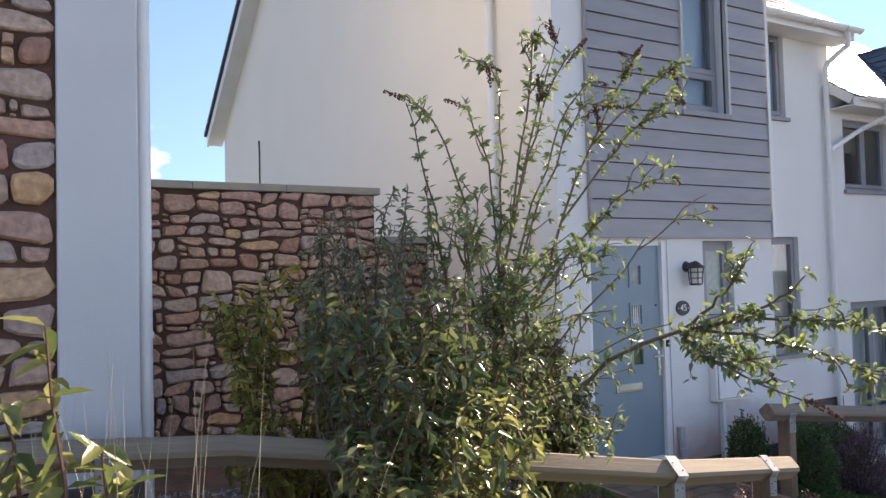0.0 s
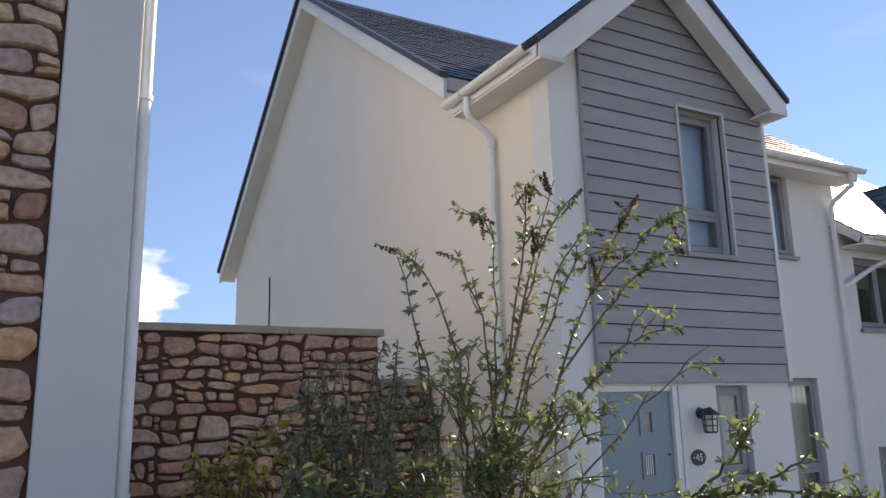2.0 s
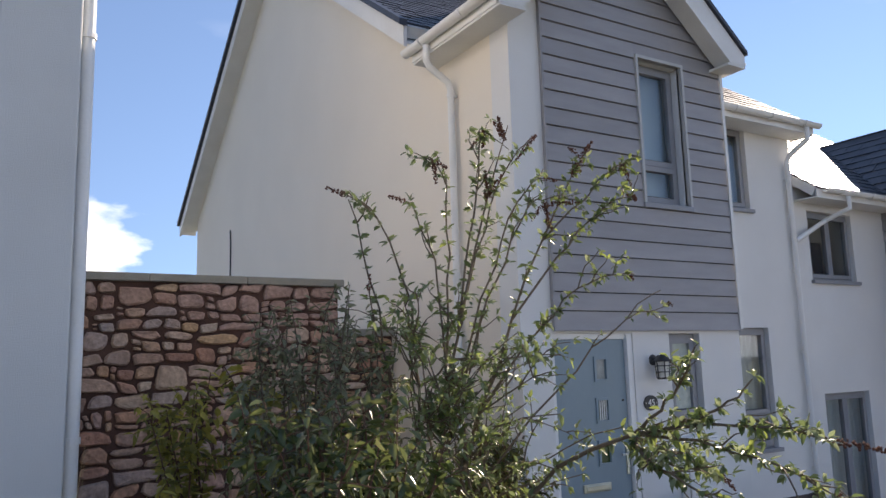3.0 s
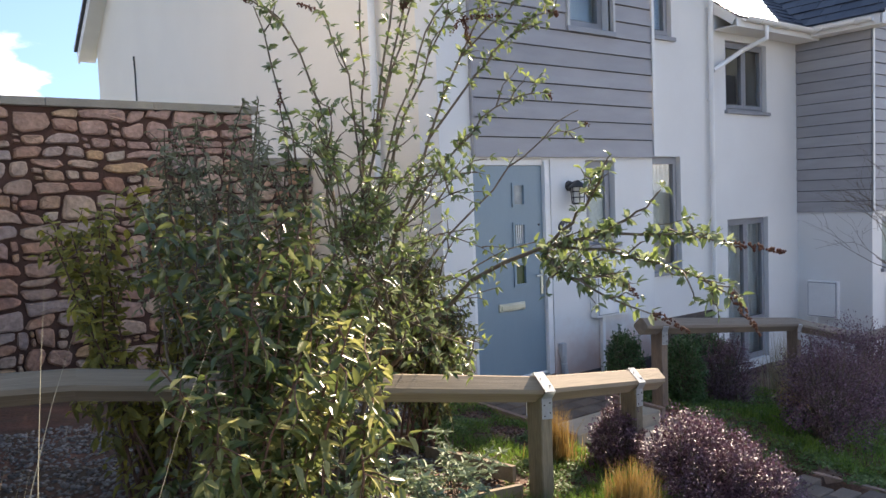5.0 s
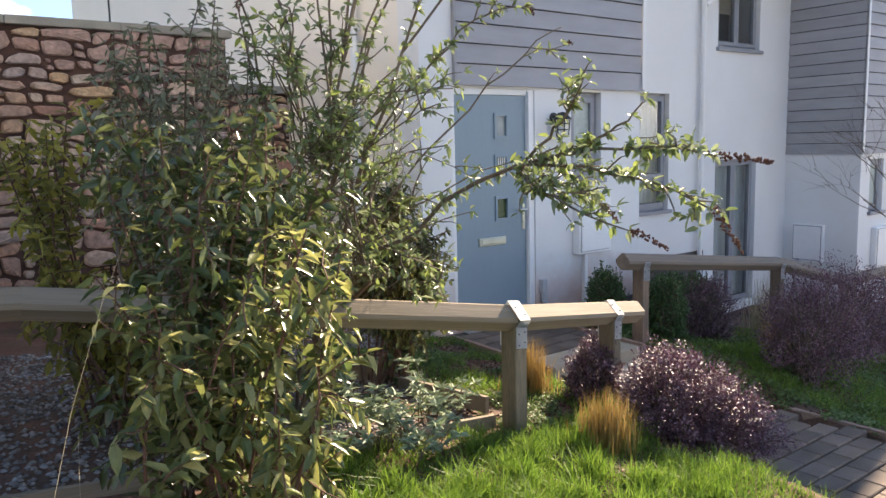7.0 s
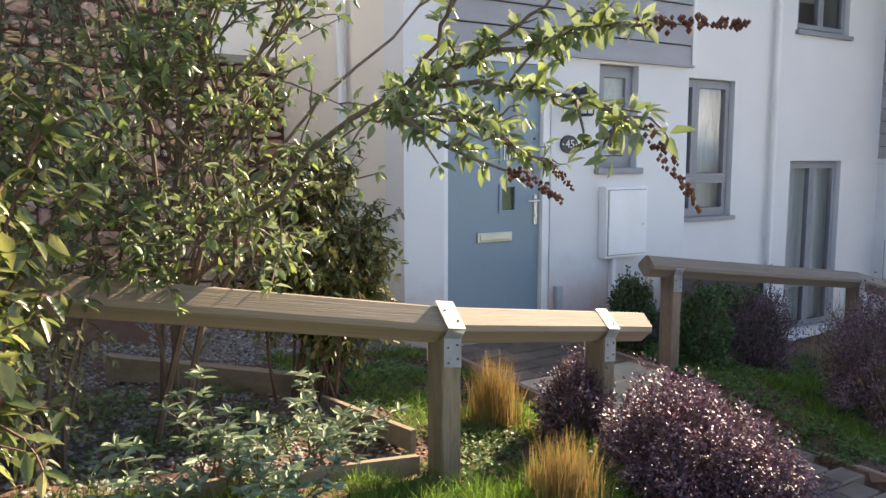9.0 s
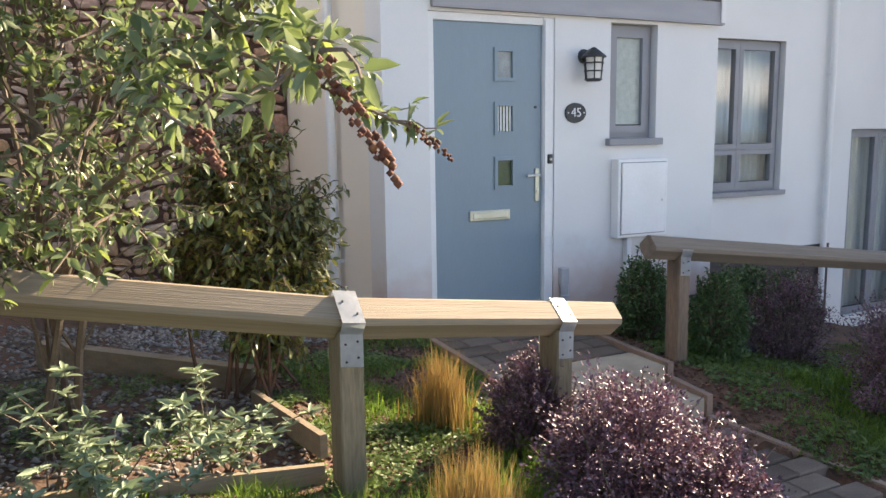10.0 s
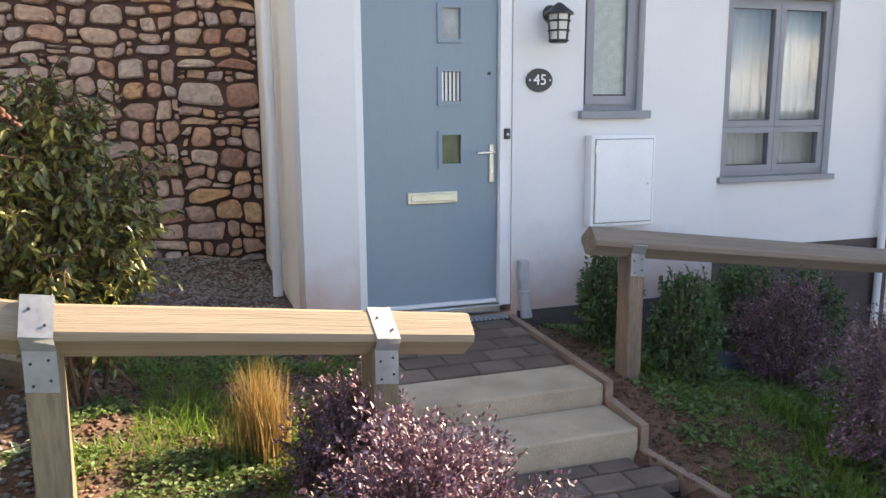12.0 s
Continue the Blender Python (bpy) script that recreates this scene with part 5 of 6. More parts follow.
def spike_mesh(P, D, rng, length=0.14, width=0.021):
    """A dead flower spike: many small tufts along a line."""
    D = D / np.linalg.norm(D)
    n = int(length * 420)
    t = np.sort(rng.uniform(0, 1, n))
    side = unit(rng.normal(0, 1, (n, 3)))
    droop = np.array([0, 0, -0.006]) * (t**2)[:, None] * 2 * length / 0.14
    c = P + D * (t * length)[:, None] + droop + side * (width * (1.05 - 0.7 * t) * rng.uniform(0.4, 1, n))[:, None]
    r = rng.uniform(0.0035, 0.0075, n)
    O = np.array([(1, 0, 0), (-1, 0, 0), (0, 1, 0), (0, -1, 0), (0, 0, 1), (0, 0, -1)], float)
    V = c[:, None] + O[None] * r[:, None, None]
    F = np.array([(0, 2, 4), (2, 1, 4), (1, 3, 4), (3, 0, 4), (2, 0, 5), (1, 2, 5), (3, 1, 5), (0, 3, 5)])
    return V.reshape(-1, 3), (F[None] + 6 * np.arange(n)[:, None, None]).reshape(-1, 3)


def along_shoot(line, rng, every, spread, out):
    """Leaf pairs along a shoot, denser and smaller towards its end."""
    seg = np.linalg.norm(np.diff(line, axis=0), axis=1)
    total = seg.sum()
    cum = np.r_[0, np.cumsum(seg)] / total
    m = max(3, int(total / every))
    for t in np.linspace(0.15, 1.0, m):
        p = np.array([np.interp(t, cum, line[:, k]) for k in range(3)])
        d = unit(np.array([np.interp(min(t + 0.05, 1), cum, line[:, k]) - np.interp(max(t - 0.05, 0), cum, line[:, k]) for k in range(3)]))
        a = unit(np.cross(d, rng.normal(0, 1, 3)))
        for s in (1, -1):
            out.append((p, unit(d * rng.uniform(0.3, 0.9) + a * s * spread + np.array([0, 0, rng.uniform(-0.5, 0.25)]))))


def arch(a, b, rng, n=11):
    """A stem that rises first and then leans out to its tip."""
    a, b = np.array(a, float), np.array(b, float)
    d = b - a
    m = a + d * np.array([0.32, 0.12, 0.68]) + rng.normal(0, 0.04, 3)
    t = np.linspace(0, 1, n)[:, None]
    out = a * (1 - t) ** 2 + 2 * m * t * (1 - t) + b * t**2
    w = np.array([[noise.noise((q[0] * 4, q[1] * 4, q[2] * 4 + k * 9)) for k in range(3)] for q in out])
    return out + 0.10 * w * np.sin(t * np.pi)


def tufted(line, rng, every, m, out, first=0.1):
    """Tufts of small drooping leaves at the nodes of a shoot."""
    seg = np.linalg.norm(np.diff(line, axis=0), axis=1)
    total = seg.sum()
    cum = np.r_[0, np.cumsum(seg)] / total
    k = max(2, int(total / every))
    for t in np.linspace(first, 1.0, k):
        p = np.array([np.interp(t, cum, line[:, q]) for q in range(3)]) + rng.normal(0, 0.006, 3)
        d = unit(np.array([np.interp(min(t + 0.05, 1), cum, line[:, q]) - np.interp(max(t - 0.05, 0), cum, line[:, q]) for q in range(3)]))
        for j in range(max(3, int(m * rng.uniform(0.5, 1.4)))):
            a = unit(np.cross(d, rng.normal(0, 1, 3)))
            out.append((p + a * 0.004, unit(a + d * rng.uniform(-0.1, 1.0) + np.array([0, 0, rng.uniform(-0.6, 0.2)]))))


def buddleia():
    """The tall, open shrub with dead flower spikes, leaning over the rail."""
    rng = np.random.default_rng(21)
    base = np.array((2.28, 3.66, 0.12))
    b = thing("buddleia_bush", "tall open shrub with narrow green leaves and dead brown flower spikes", "shrub", base)
    shoots, lf, spikes, stems = bmesh.new(), [], [], {}

    def side(p, d, ln, depth, m=6):
        shoot = bend(p, p + d * ln, rng, 0.06, 5)
        tube(shoot, list(np.linspace(0.0045, 0.0018, 5)), 4, shoots)
        tufted(shoot, rng, 0.075, m, lf, 0.3)
        if depth and ln > 0.2:
            i = rng.integers(1, 4)
            side(shoot[i], unit(d + rng.normal(0, 0.7, 3) + np.array([0, 0, 0.2])), ln * rng.uniform(0.35, 0.6), depth - 1, m)
        return shoot

    def panicle(p, d, size, count):
        """A few dead spikes together at a shoot's end."""
        for k in range(count):
            spikes.append((np.array(p), unit(np.array(d, float) + rng.normal(0, 0.16 + 0.22 * (k > 0), 3)), size * rng.uniform(0.55, 1.0) if k else size))

    def stem(name, start, mid, tip, r=0.010, leafy=6, sides=6, bare=0.36, flower=0.12, count=2):
        """A cane through a middle point to its tip; start names another cane and how far up it forks."""
        a = base + np.array((rng.uniform(-0.12, 0.12), rng.uniform(-0.10, 0.10), 0)) if start is None else stems[start[0]][int(start[1] * 12)]
        a, tip = np.array(a, float), np.array(tip, float)
        t = np.linspace(0, 1, 13)[:, None]
        q = 2 * np.array(mid) - (a + tip) / 2
        line = a * (1 - t) ** 2 + 2 * q * t * (1 - t) + tip * t**2
        w = np.array([[noise.noise((v[0] * 5, v[1] * 5, v[2] * 5 + k * 9)) for k in range(3)] for v in line])
        line = line + 0.045 * w * np.sin(t * np.pi)
        stems[name] = line
        part("stem", tube(line, list(np.linspace(r, 0.0028, 13)), 6), TWIG, b)
        first = int(bare * 12) if start is None else 2
        if leafy:
            tufted(line[first:12], rng, 0.072, leafy + 3, lf)
        for k in range(sides):
            i = rng.integers(max(first, 2), 12)
            d = unit(unit(line[i + 1] - line[i]) * 0.9 + rng.normal(0, 0.45, 3) + np.array([0, -0.05, 0.15]))
            side(line[i], d, rng.uniform(0.08, 0.24), 0, leafy + 1)
        if flower:
            panicle(line[-1] - (line[-1] - line[-2]) * 0.4, line[-1] - line[-3], flower * 1.3, count)

    # tall canes
    stem("tall", None, (2.33, 3.26, 1.72), (2.72, 3.2, 3.10), 0.014, 6, 13, 0.42, 0.15, 3)
    stem("right", None, (2.64, 3.28, 1.80), (3.26, 3.16, 3.04), 0.015, 7, 14, 0.42, 0.10, 2)
    stem("left_a", None, (2.16, 3.30, 1.92), (1.73, 3.2, 2.63), 0.010, 5, 5, 0.50, 0.10, 1)
    stem("left_b", None, (2.02, 3.32, 1.70), (1.76, 3.2, 2.60), 0.009, 4, 3, 0.55, 0.0)
    stem("twin", ("tall", 0.62), (2.50, 3.2, 2.80), (2.55, 3.2, 3.04), 0.007, 6, 5, flower=0.12, count=2)
    stem("tall_left", ("tall", 0.45), (2.31, 3.2, 2.50), (2.23, 3.2, 2.84), 0.007, 6, 5, flower=0.11, count=2)
    stem("left_c", ("tall", 0.5), (2.20, 3.2, 2.40), (2.06, 3.2, 2.62), 0.006, 6, 3, flower=0.08, count=1)
    stem("spray", ("tall", 0.6), (2.62, 3.2, 2.72), (2.88, 3.2, 3.03), 0.006, 5, 3, flower=0.10, count=2)
    stem("middle", ("tall", 0.4), (2.60, 3.15, 2.44), (2.90, 3.12, 2.80), 0.007, 5, 5, flower=0.06, count=1)
    stem("middle_low", ("tall", 0.36), (2.66, 3.15, 2.44), (2.90, 3.12, 2.64), 0.007, 5, 4, flower=0.14, count=4)
    stem("right_out", ("right", 0.6), (3.24, 3.16, 2.60), (3.60, 3.14, 2.76), 0.007, 7, 6, flower=0.11, count=2)
    stem("right_up", ("right", 0.78), (3.28, 3.16, 2.80), (3.52, 3.14, 2.95), 0.006, 7, 5, flower=0.10, count=2)
    stem("right_low", ("right", 0.42), (3.00, 3.12, 2.14), (3.48, 3.08, 2.29), 0.007, 7, 6, flower=0.06, count=1)
    stem("bare_out", ("right", 0.25), (3.16, 3.10, 1.86), (3.66, 3.06, 2.20), 0.007, 0, 1, flower=0.0)
    stem("bare_side", ("bare_out", 0.7), (3.44, 3.08, 2.04), (3.74, 3.04, 2.12), 0.004, 3, 1, flower=0.04, count=1)
    stem("left_low", ("left_b", 0.5), (1.93, 3.25, 1.95), (1.86, 3.2, 2.17), 0.005, 4, 2, flower=0.07, count=1)
    panicle(stems["right"][11], (0.4, 0, 0.5), 0.10, 5)
    panicle(stems["tall"][6], (0.2, -0.5, 0.1), 0.10, 3)
    panicle(stems["tall"][10], (-0.1, -0.1, 1.0), 0.16, 2)

    # one leaning leader forks into long, nearly level arms with tufted leaves
    fork_at = np.array((2.70, 2.38, 1.49))
    leader = arch(base + np.array((0.05, -0.06, 0)), fork_at, rng)
    part("stem", tube(leader, list(np.linspace(0.016, 0.009, len(leader))), 6), TWIG, b)
    tufted(leader[4:], rng, 0.06, 8, lf)
    arms = [((2.74, 1.90, 1.55), (2.665, 1.46, 1.525), (-0.05, -1.0, -0.03), 0.16), ((2.74, 1.88, 1.45), (2.676, 1.46, 1.35), (0.5, -0.55, -0.45), 0.13), ((2.53, 2.08, 1.39), (2.56, 1.70, 1.275), (0.05, -0.95, -0.22), 0.13), ((2.95, 2.36, 1.38), (3.17, 2.33, 1.285), (0.9, -0.04, -0.14), 0.12), ((2.70, 2.15, 1.66), (2.60, 1.95, 1.80), None, 0), ((2.78, 2.05, 1.58), (2.86, 1.88, 1.72), None, 0), ((2.62, 2.2, 1.42), (2.66, 1.95, 1.38), None, 0)]
    for mid, end, way, ln in arms:
        t = np.linspace(0, 1, 11)[:, None]
        q = 2 * np.array(mid) - (fork_at + np.array(end)) / 2
        line = fork_at * (1 - t) ** 2 + 2 * q * t * (1 - t) + np.array(end) * t**2 + rng.normal(0, 0.008, (11, 3)) * np.sin(t * np.pi)
        part("stem", tube(line, list(np.linspace(0.008, 0.003, 11)), 6), TWIG, b)
        tufted(line, rng, 0.06, 7, lf)
        for j in range(12 if way else 6):
            i = rng.integers(1, 10)
            d = unit(unit(line[i + 1] - line[i]) * 0.9 + rng.normal(0, 0.5, 3) + np.array([0, -0.1, 0.25]))
            side(line[i], d, rng.uniform(0.06, 0.18), 0)
        if way:
            panicle(line[-1], way, ln * 1.2, 1)

    # the dense lower part: many shorter leafy shoots
    sources = [stems[k] for k in ("tall", "right", "left_a", "left_b")] + [leader]
    for k in range(27):
        src = sources[k % 5]
        start = src[rng.integers(2, 6)]
        u = rng.uniform(0, 1)
        tip = np.array((1.62 + 1.36 * u, rng.uniform(2.55, 3.15), rng.uniform(1.0, 2.16 - 0.4 * abs(u - 0.35))))
        line = arch(start, tip, rng)
        part("stem", tube(line, list(np.linspace(0.007, 0.0028, len(line))), 5), TWIG, b)
        tufted(line[3:], rng, 0.085, 6, lf)
        for j in range(rng.integers(4, 7)):
            i = rng.integers(3, 10)
            side(line[i], unit(unit(line[i + 1] - line[i]) * 0.5 + rng.normal(0, 0.65, 3) + np.array([0, -0.1, 0.2])), rng.uniform(0.12, 0.34), 1)
    # bare old twigs among the leaves
    for k in range(28):
        src = sources[k % 5]
        p = src[rng.integers(2, 6)]
        q = p + np.array((rng.normal(0, 0.34), rng.normal(-0.12, 0.25), rng.uniform(0.1, 0.55)))
        tube(bend(p, q, rng, 0.08, 7), list(np.linspace(0.005, 0.0016, 7)), 4, shoots)
    part("side_shoot", shoots, TWIG, b, "thin leafy side shoots")["kind"] = "stuff"
    P, D = np.array([q[0] for q in lf]), np.array([q[1] for q in lf])
    L = rng.uniform(0.022, 0.056, len(P)) * rng.uniform(0.8, 1.15, len(P))
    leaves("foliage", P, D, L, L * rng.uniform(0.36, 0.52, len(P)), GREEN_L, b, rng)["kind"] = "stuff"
    for p, d, ln in spikes:
        V, F = spike_mesh(p, d, rng, ln)
        quick("flower_spike", V, F, SPIKE, b, "dead brown flower spike")


def mound(center, radii, n, rng, lump=0.25, freq=3.0, lowest=-0.7):
    """Points through the outer part of a lumpy mound, with their outward ways."""
    d = unit(rng.normal(0, 1, (n * 2, 3)))
    d = d[d[:, 2] > lowest][:n]
    k = np.array([noise.noise(Vector(q * freq) + Vector(center)) + 0.5 * noise.noise(Vector(q * freq * 2.3) + Vector(center) * 2) for q in d])
    r = (1 + lump * k) * rng.uniform(0.35, 1.0, len(d)) ** 0.45
    return np.array(center) + d * r[:, None] * np.array(radii), d


def mound_bush(name, label, center, radii, n, leaf, ratio, material, seed, group="", lump=0.25, twig=TWIG, freq=3.0, rough=0.7, sprigs=90, category="shrub"):
    rng = np.random.default_rng(seed)
    cx, cy, cz = center
    gz = garden(cx, cy)
    b = thing(name, label, category, (cx, cy, gz), group)
    P, D = mound(center, radii, n, rng, lump, freq)
    keep = P[:, 2] > gz
    P, D = P[keep], D[keep]
    # leaf tufts at sprig ends break the outline
    ends = []
    tb = bmesh.new()
    for k in range(sprigs):
        d = unit(rng.normal(0, 1, 3) + np.array([0, 0, 0.6]))
        e = np.array(center) + d * np.array(radii) * rng.uniform(0.85, 1.28)
        s = np.array((cx, cy, gz)) + rng.normal(0, 0.04, 3) * np.array([1, 1, 0])
        if e[2] < gz + 0.03:
            continue
        line = bend(s, e, rng, 0.03, 5)
        tube(line, list(np.linspace(0.008, 0.002, 5)), 4, tb)
        m = rng.integers(10, 22)
        t = rng.uniform(0.72, 1.0, m)[:, None]
        pts = line[3] + (line[4] - line[3]) * ((t - 0.72) / 0.28)
        ends.append((pts, unit(rng.normal(0, 0.8, (m, 3)) + d)))
    part("twig", tb, twig, b)["kind"] = "stuff"
    P = np.concatenate([P] + [e[0] for e in ends])
    D = np.concatenate([D] + [e[1] for e in ends])
    D = D + rng.normal(0, rough, D.shape)
    L = rng.uniform(leaf * 0.6, leaf * 1.25, len(P))
    leaves("foliage", P, D, L, L * ratio, material, b, rng)["kind"] = "stuff"
    return b


def elaeagnus(name, label, spot, stems_to, n_leaf, seed, material, big, leaf=0.055, ratio=0.46, twig=REDTWIG, low=0.10):
    """An upright evergreen with large leaves along leaning shoots; the foremost leaves are pieces of their own."""
    rng = np.random.default_rng(seed)
    gz = ground_z(spot[0], spot[1])
    b = thing(name, label, "shrub", (spot[0], spot[1], gz))
    tb, lf = bmesh.new(), []
    for tip in stems_to:
        s = np.array((spot[0], spot[1], gz)) + np.array((rng.normal(0, 0.10), rng.normal(0, 0.08), 0))
        line = bend(s, np.array(tip), rng, 0.05, 9)
        part("stem", tube(line, list(np.linspace(0.009, 0.0025, 9)), 5), twig, b)
        along_shoot(line[3:], rng, 0.036, 1.0, lf)
        for j in range(n_leaf):
            t = rng.uniform(low, 0.96)
            i = min(int(t * 8), 7)
            p = line[i] + (line[i + 1] - line[i]) * (t * 8 - i)
            d = unit(rng.normal(0, 1, 3) + np.array([0, -0.2, 0.15]))
            shoot = bend(p, p + d * rng.uniform(0.06, 0.20), rng, 0.04, 4)
            tube(shoot, list(np.linspace(0.004, 0.0018, 4)), 4, tb)
            along_shoot(shoot, rng, 0.034, 1.0, lf)
    part("side_shoot", tb, twig, b, "thin reddish shoots")["kind"] = "stuff"
    P, D = np.array([q[0] for q in lf]), np.array([q[1] for q in lf])
    D = D + rng.normal(0, 0.35, D.shape) - np.array([0, 0, 0.5])
    L = rng.uniform(leaf * 0.65, leaf * 1.3, len(P))
    front = np.argsort(P[:, 1])[: big * 3 : 3] if big else np.array([], int)
    rest = np.setdiff1d(np.arange(len(P)), front)
    leaves("foliage", P[rest], D[rest], L[rest], L[rest] * ratio, material, b, rng)["kind"] = "stuff"
    if big:
        me = bpy.data.meshes.new("leaf")
        me.from_pydata([tuple(v) for v in leaf_shape(0.25, 0.16) * np.array([1, ratio, 1])], [], [tuple(f) for f in LEAF_F.tolist()])
        me.materials.append(ELAE_P)
        for i in front:
            d = Vector(unit(D[i]))
            q = d.to_track_quat("X", "Z")
            ob = new("leaf", me)
            ob.parent, ob.matrix_parent_inverse = b, b.matrix_basis.inverted()
            ob.matrix_basis = Matrix.LocRotScale(Vector(P[i]), q, Vector((L[i], L[i], L[i])) * 1.1)
    return b


def blades(name, P, H, W, lean, material, parent, rng, segs=3):
    """Upright bent blades as one mesh."""
    n = len(P)
    a = rng.uniform(0, 2 * np.pi, n)
    out = np.stack([np.cos(a), np.sin(a), 0 * a], 1)
    f = rng.uniform(0, 2 * np.pi, n)
    side = np.stack([np.cos(f), np.sin(f), 0 * f], 1)
    rows = []
    for k in range(segs + 1):
        t = k / segs
        c = P + np.array([0, 0, 1.0]) * (H * t * (1 - 0.25 * t * np.minimum(lean, 1)))[:, None] + out * (H * lean * t * t)[:, None]
        w = W * (1 - t) ** 0.6 / 2 if k < segs else W * 0.02
        rows += [c - side * w[:, None], c + side * w[:, None]]
    V = np.stack(rows, 1)
    q = 2 * (segs + 1)
    F = np.array([(2 * k, 2 * k + 1, 2 * k + 3, 2 * k + 2) for k in range(segs)])
    return quick(name, V.reshape(-1, 3), (F[None] + q * np.arange(n)[:, None, None]).reshape(-1, 4), material, parent)


def tuft(label, x, y, h, r, n, seed, material=None, name="ornamental_grass", z=None):
    rng = np.random.default_rng(seed)
    gz = garden(x, y) if z is None else z
    g = thing(name, label, "grass tuft", (x, y, gz))
    d = rng.normal(0, r * 0.36, (n, 2))
    P = np.c_[x + d[:, 0], y + d[:, 1], np.full(n, gz - 0.02)]
    H = rng.uniform(0.55, 1.05, n) * h * (1 - 0.35 * np.linalg.norm(d, axis=1) / r)
    wide = 1.5 if material is GRASS else 1.0
    blades("blade_tuft", P, H, wide * rng.uniform(0.003, 0.007, n), np.abs(rng.normal(0.10 * wide**4, 0.13 * wide**2, n)), material or TAN_B, g, rng)["kind"] = "stuff"
    low = rng.normal(0, r * 0.5, (n // 6, 2))
    Q = np.c_[x + low[:, 0], y + low[:, 1], np.full(len(low), gz - 0.02)]
    blades("green_base", Q, rng.uniform(0.15, 0.4, len(low)) * h, rng.uniform(0.003, 0.006, len(low)), np.abs(rng.normal(0.4, 0.3, len(low))), GRASS, g, rng)["kind"] = "stuff"
    return g


def lawn(name, label, n, x0, x1, y0, y1, h, seed, keep, lean=0.5, patch=1.2, bare=0.0):
    rng = np.random.default_rng(seed)
    xy = np.c_[rng.uniform(x0, x1, n), rng.uniform(y0, y1, n)]
    k = np.array([noise.noise((p[0] * patch, p[1] * patch, seed)) for p in xy])
    ok = np.array([keep(*p) for p in xy]) & (k > bare - 0.35)
    xy, k = xy[ok], k[ok]
    P = np.c_[xy, [garden(*p) - 0.01 for p in xy]]
    H = h * rng.uniform(0.4, 1.25, len(xy)) * (1 + 1.7 * k)
    g = blades(name, P, np.maximum(H, 0.015), rng.uniform(0.003, 0.007, len(xy)), np.abs(rng.normal(lean, 0.35, len(xy))), GRASS, None, rng)
    return tagged(g, label, "grass", kind="stuff")


def scatter(name, label, category, n, region, size, material, seed, flat=0.6):
    """Loose chips lying on the ground."""
    rng = np.random.default_rng(seed)
    x0, x1, y0, y1, keep = region
    xy = np.c_[rng.uniform(x0, x1, n), rng.uniform(y0, y1, n)]
    xy = xy[[bool(keep(*p)) for p in xy]]
    n = len(xy)
    c = np.c_[xy, [garden(*p) + 0.004 for p in xy]]
    O = np.array([(1, 0, 0), (-0.9, 0.2, 0), (0.1, 1, 0), (0, -1, 0.1), (0.1, 0.1, flat), (0, 0, -flat)])
    a = rng.uniform(0, 2 * np.pi, n)
    R = np.stack([np.stack([np.cos(a), -np.sin(a), 0 * a], 1), np.stack([np.sin(a), np.cos(a), 0 * a], 1), np.stack([0 * a, 0 * a, 1 + 0 * a], 1)], 1)
    V = c[:, None] + np.einsum("nij,kj->nki", R, O) * (size * rng.uniform(0.5, 1.3, n))[:, None, None] * rng.uniform(0.75, 1.25, (n, 6, 1))
    F = np.array([(0, 2, 4), (2, 1, 4), (1, 3, 4), (3, 0, 4), (2, 0, 5), (1, 2, 5), (3, 1, 5), (0, 3, 5)])
    return tagged(quick(name, V.reshape(-1, 3), (F[None] + 6 * np.arange(n)[:, None, None]).reshape(-1, 3), material, None), label, category, kind="stuff")


buddleia()

def tips_in(x0, x1, y, z_of, n, seed, spread=0.14):
    """Shoot tips spread over a shrub's width, as high as z_of gives at each place."""
    r = np.random.default_rng(seed)
    out = []
    for k in range(n):
        x = x0 + (x1 - x0) * (k + r.uniform(0.1, 0.9)) / n
        out.append((x, y + r.normal(0, spread), z_of(x) * r.uniform(0.42, 1.0) if k % 2 else z_of(x)))
    return out


elaeagnus("variegated_shrub", "evergreen shrub with glossy yellow-green variegated leaves", (1.42, 2.30), tips_in(0.98, 1.74, 2.18, lambda x: 1.16 + 0.18 * math.sin(x * 9.0), 22, 71), 8, 31, ELAE_L, 300, 0.066, 0.40)
elaeagnus("variegated_shrub", "olive and yellow-leaved shrub before the stone wall", (1.45, 3.92), tips_in(0.98, 1.98, 3.92, lambda x: 1.86 - 0.55 * abs(x - 1.45), 24, 72, 0.18), 9, 36, OLIVE_L, 0, 0.070, 0.42)
elaeagnus("laurel_shrub", "dark glossy evergreen shrub before the rail", (1.42, 2.62), tips_in(1.08, 1.92, 2.62, lambda x: 1.70 - 0.22 * abs(x - 1.32) + 0.08 * math.sin(x * 13), 22, 73), 11, 32, DARK_L, 0, 0.066, 0.42)
elaeagnus("grey_shrub", "dull grey-green shrub with small leaves against the wall", (1.72, 3.42), tips_in(1.40, 2.12, 3.44, lambda x: 2.20 - 0.40 * abs(x - 1.75), 24, 74, 0.18), 18, 37, GREY_L, 0, 0.046, 0.40, TWIG)
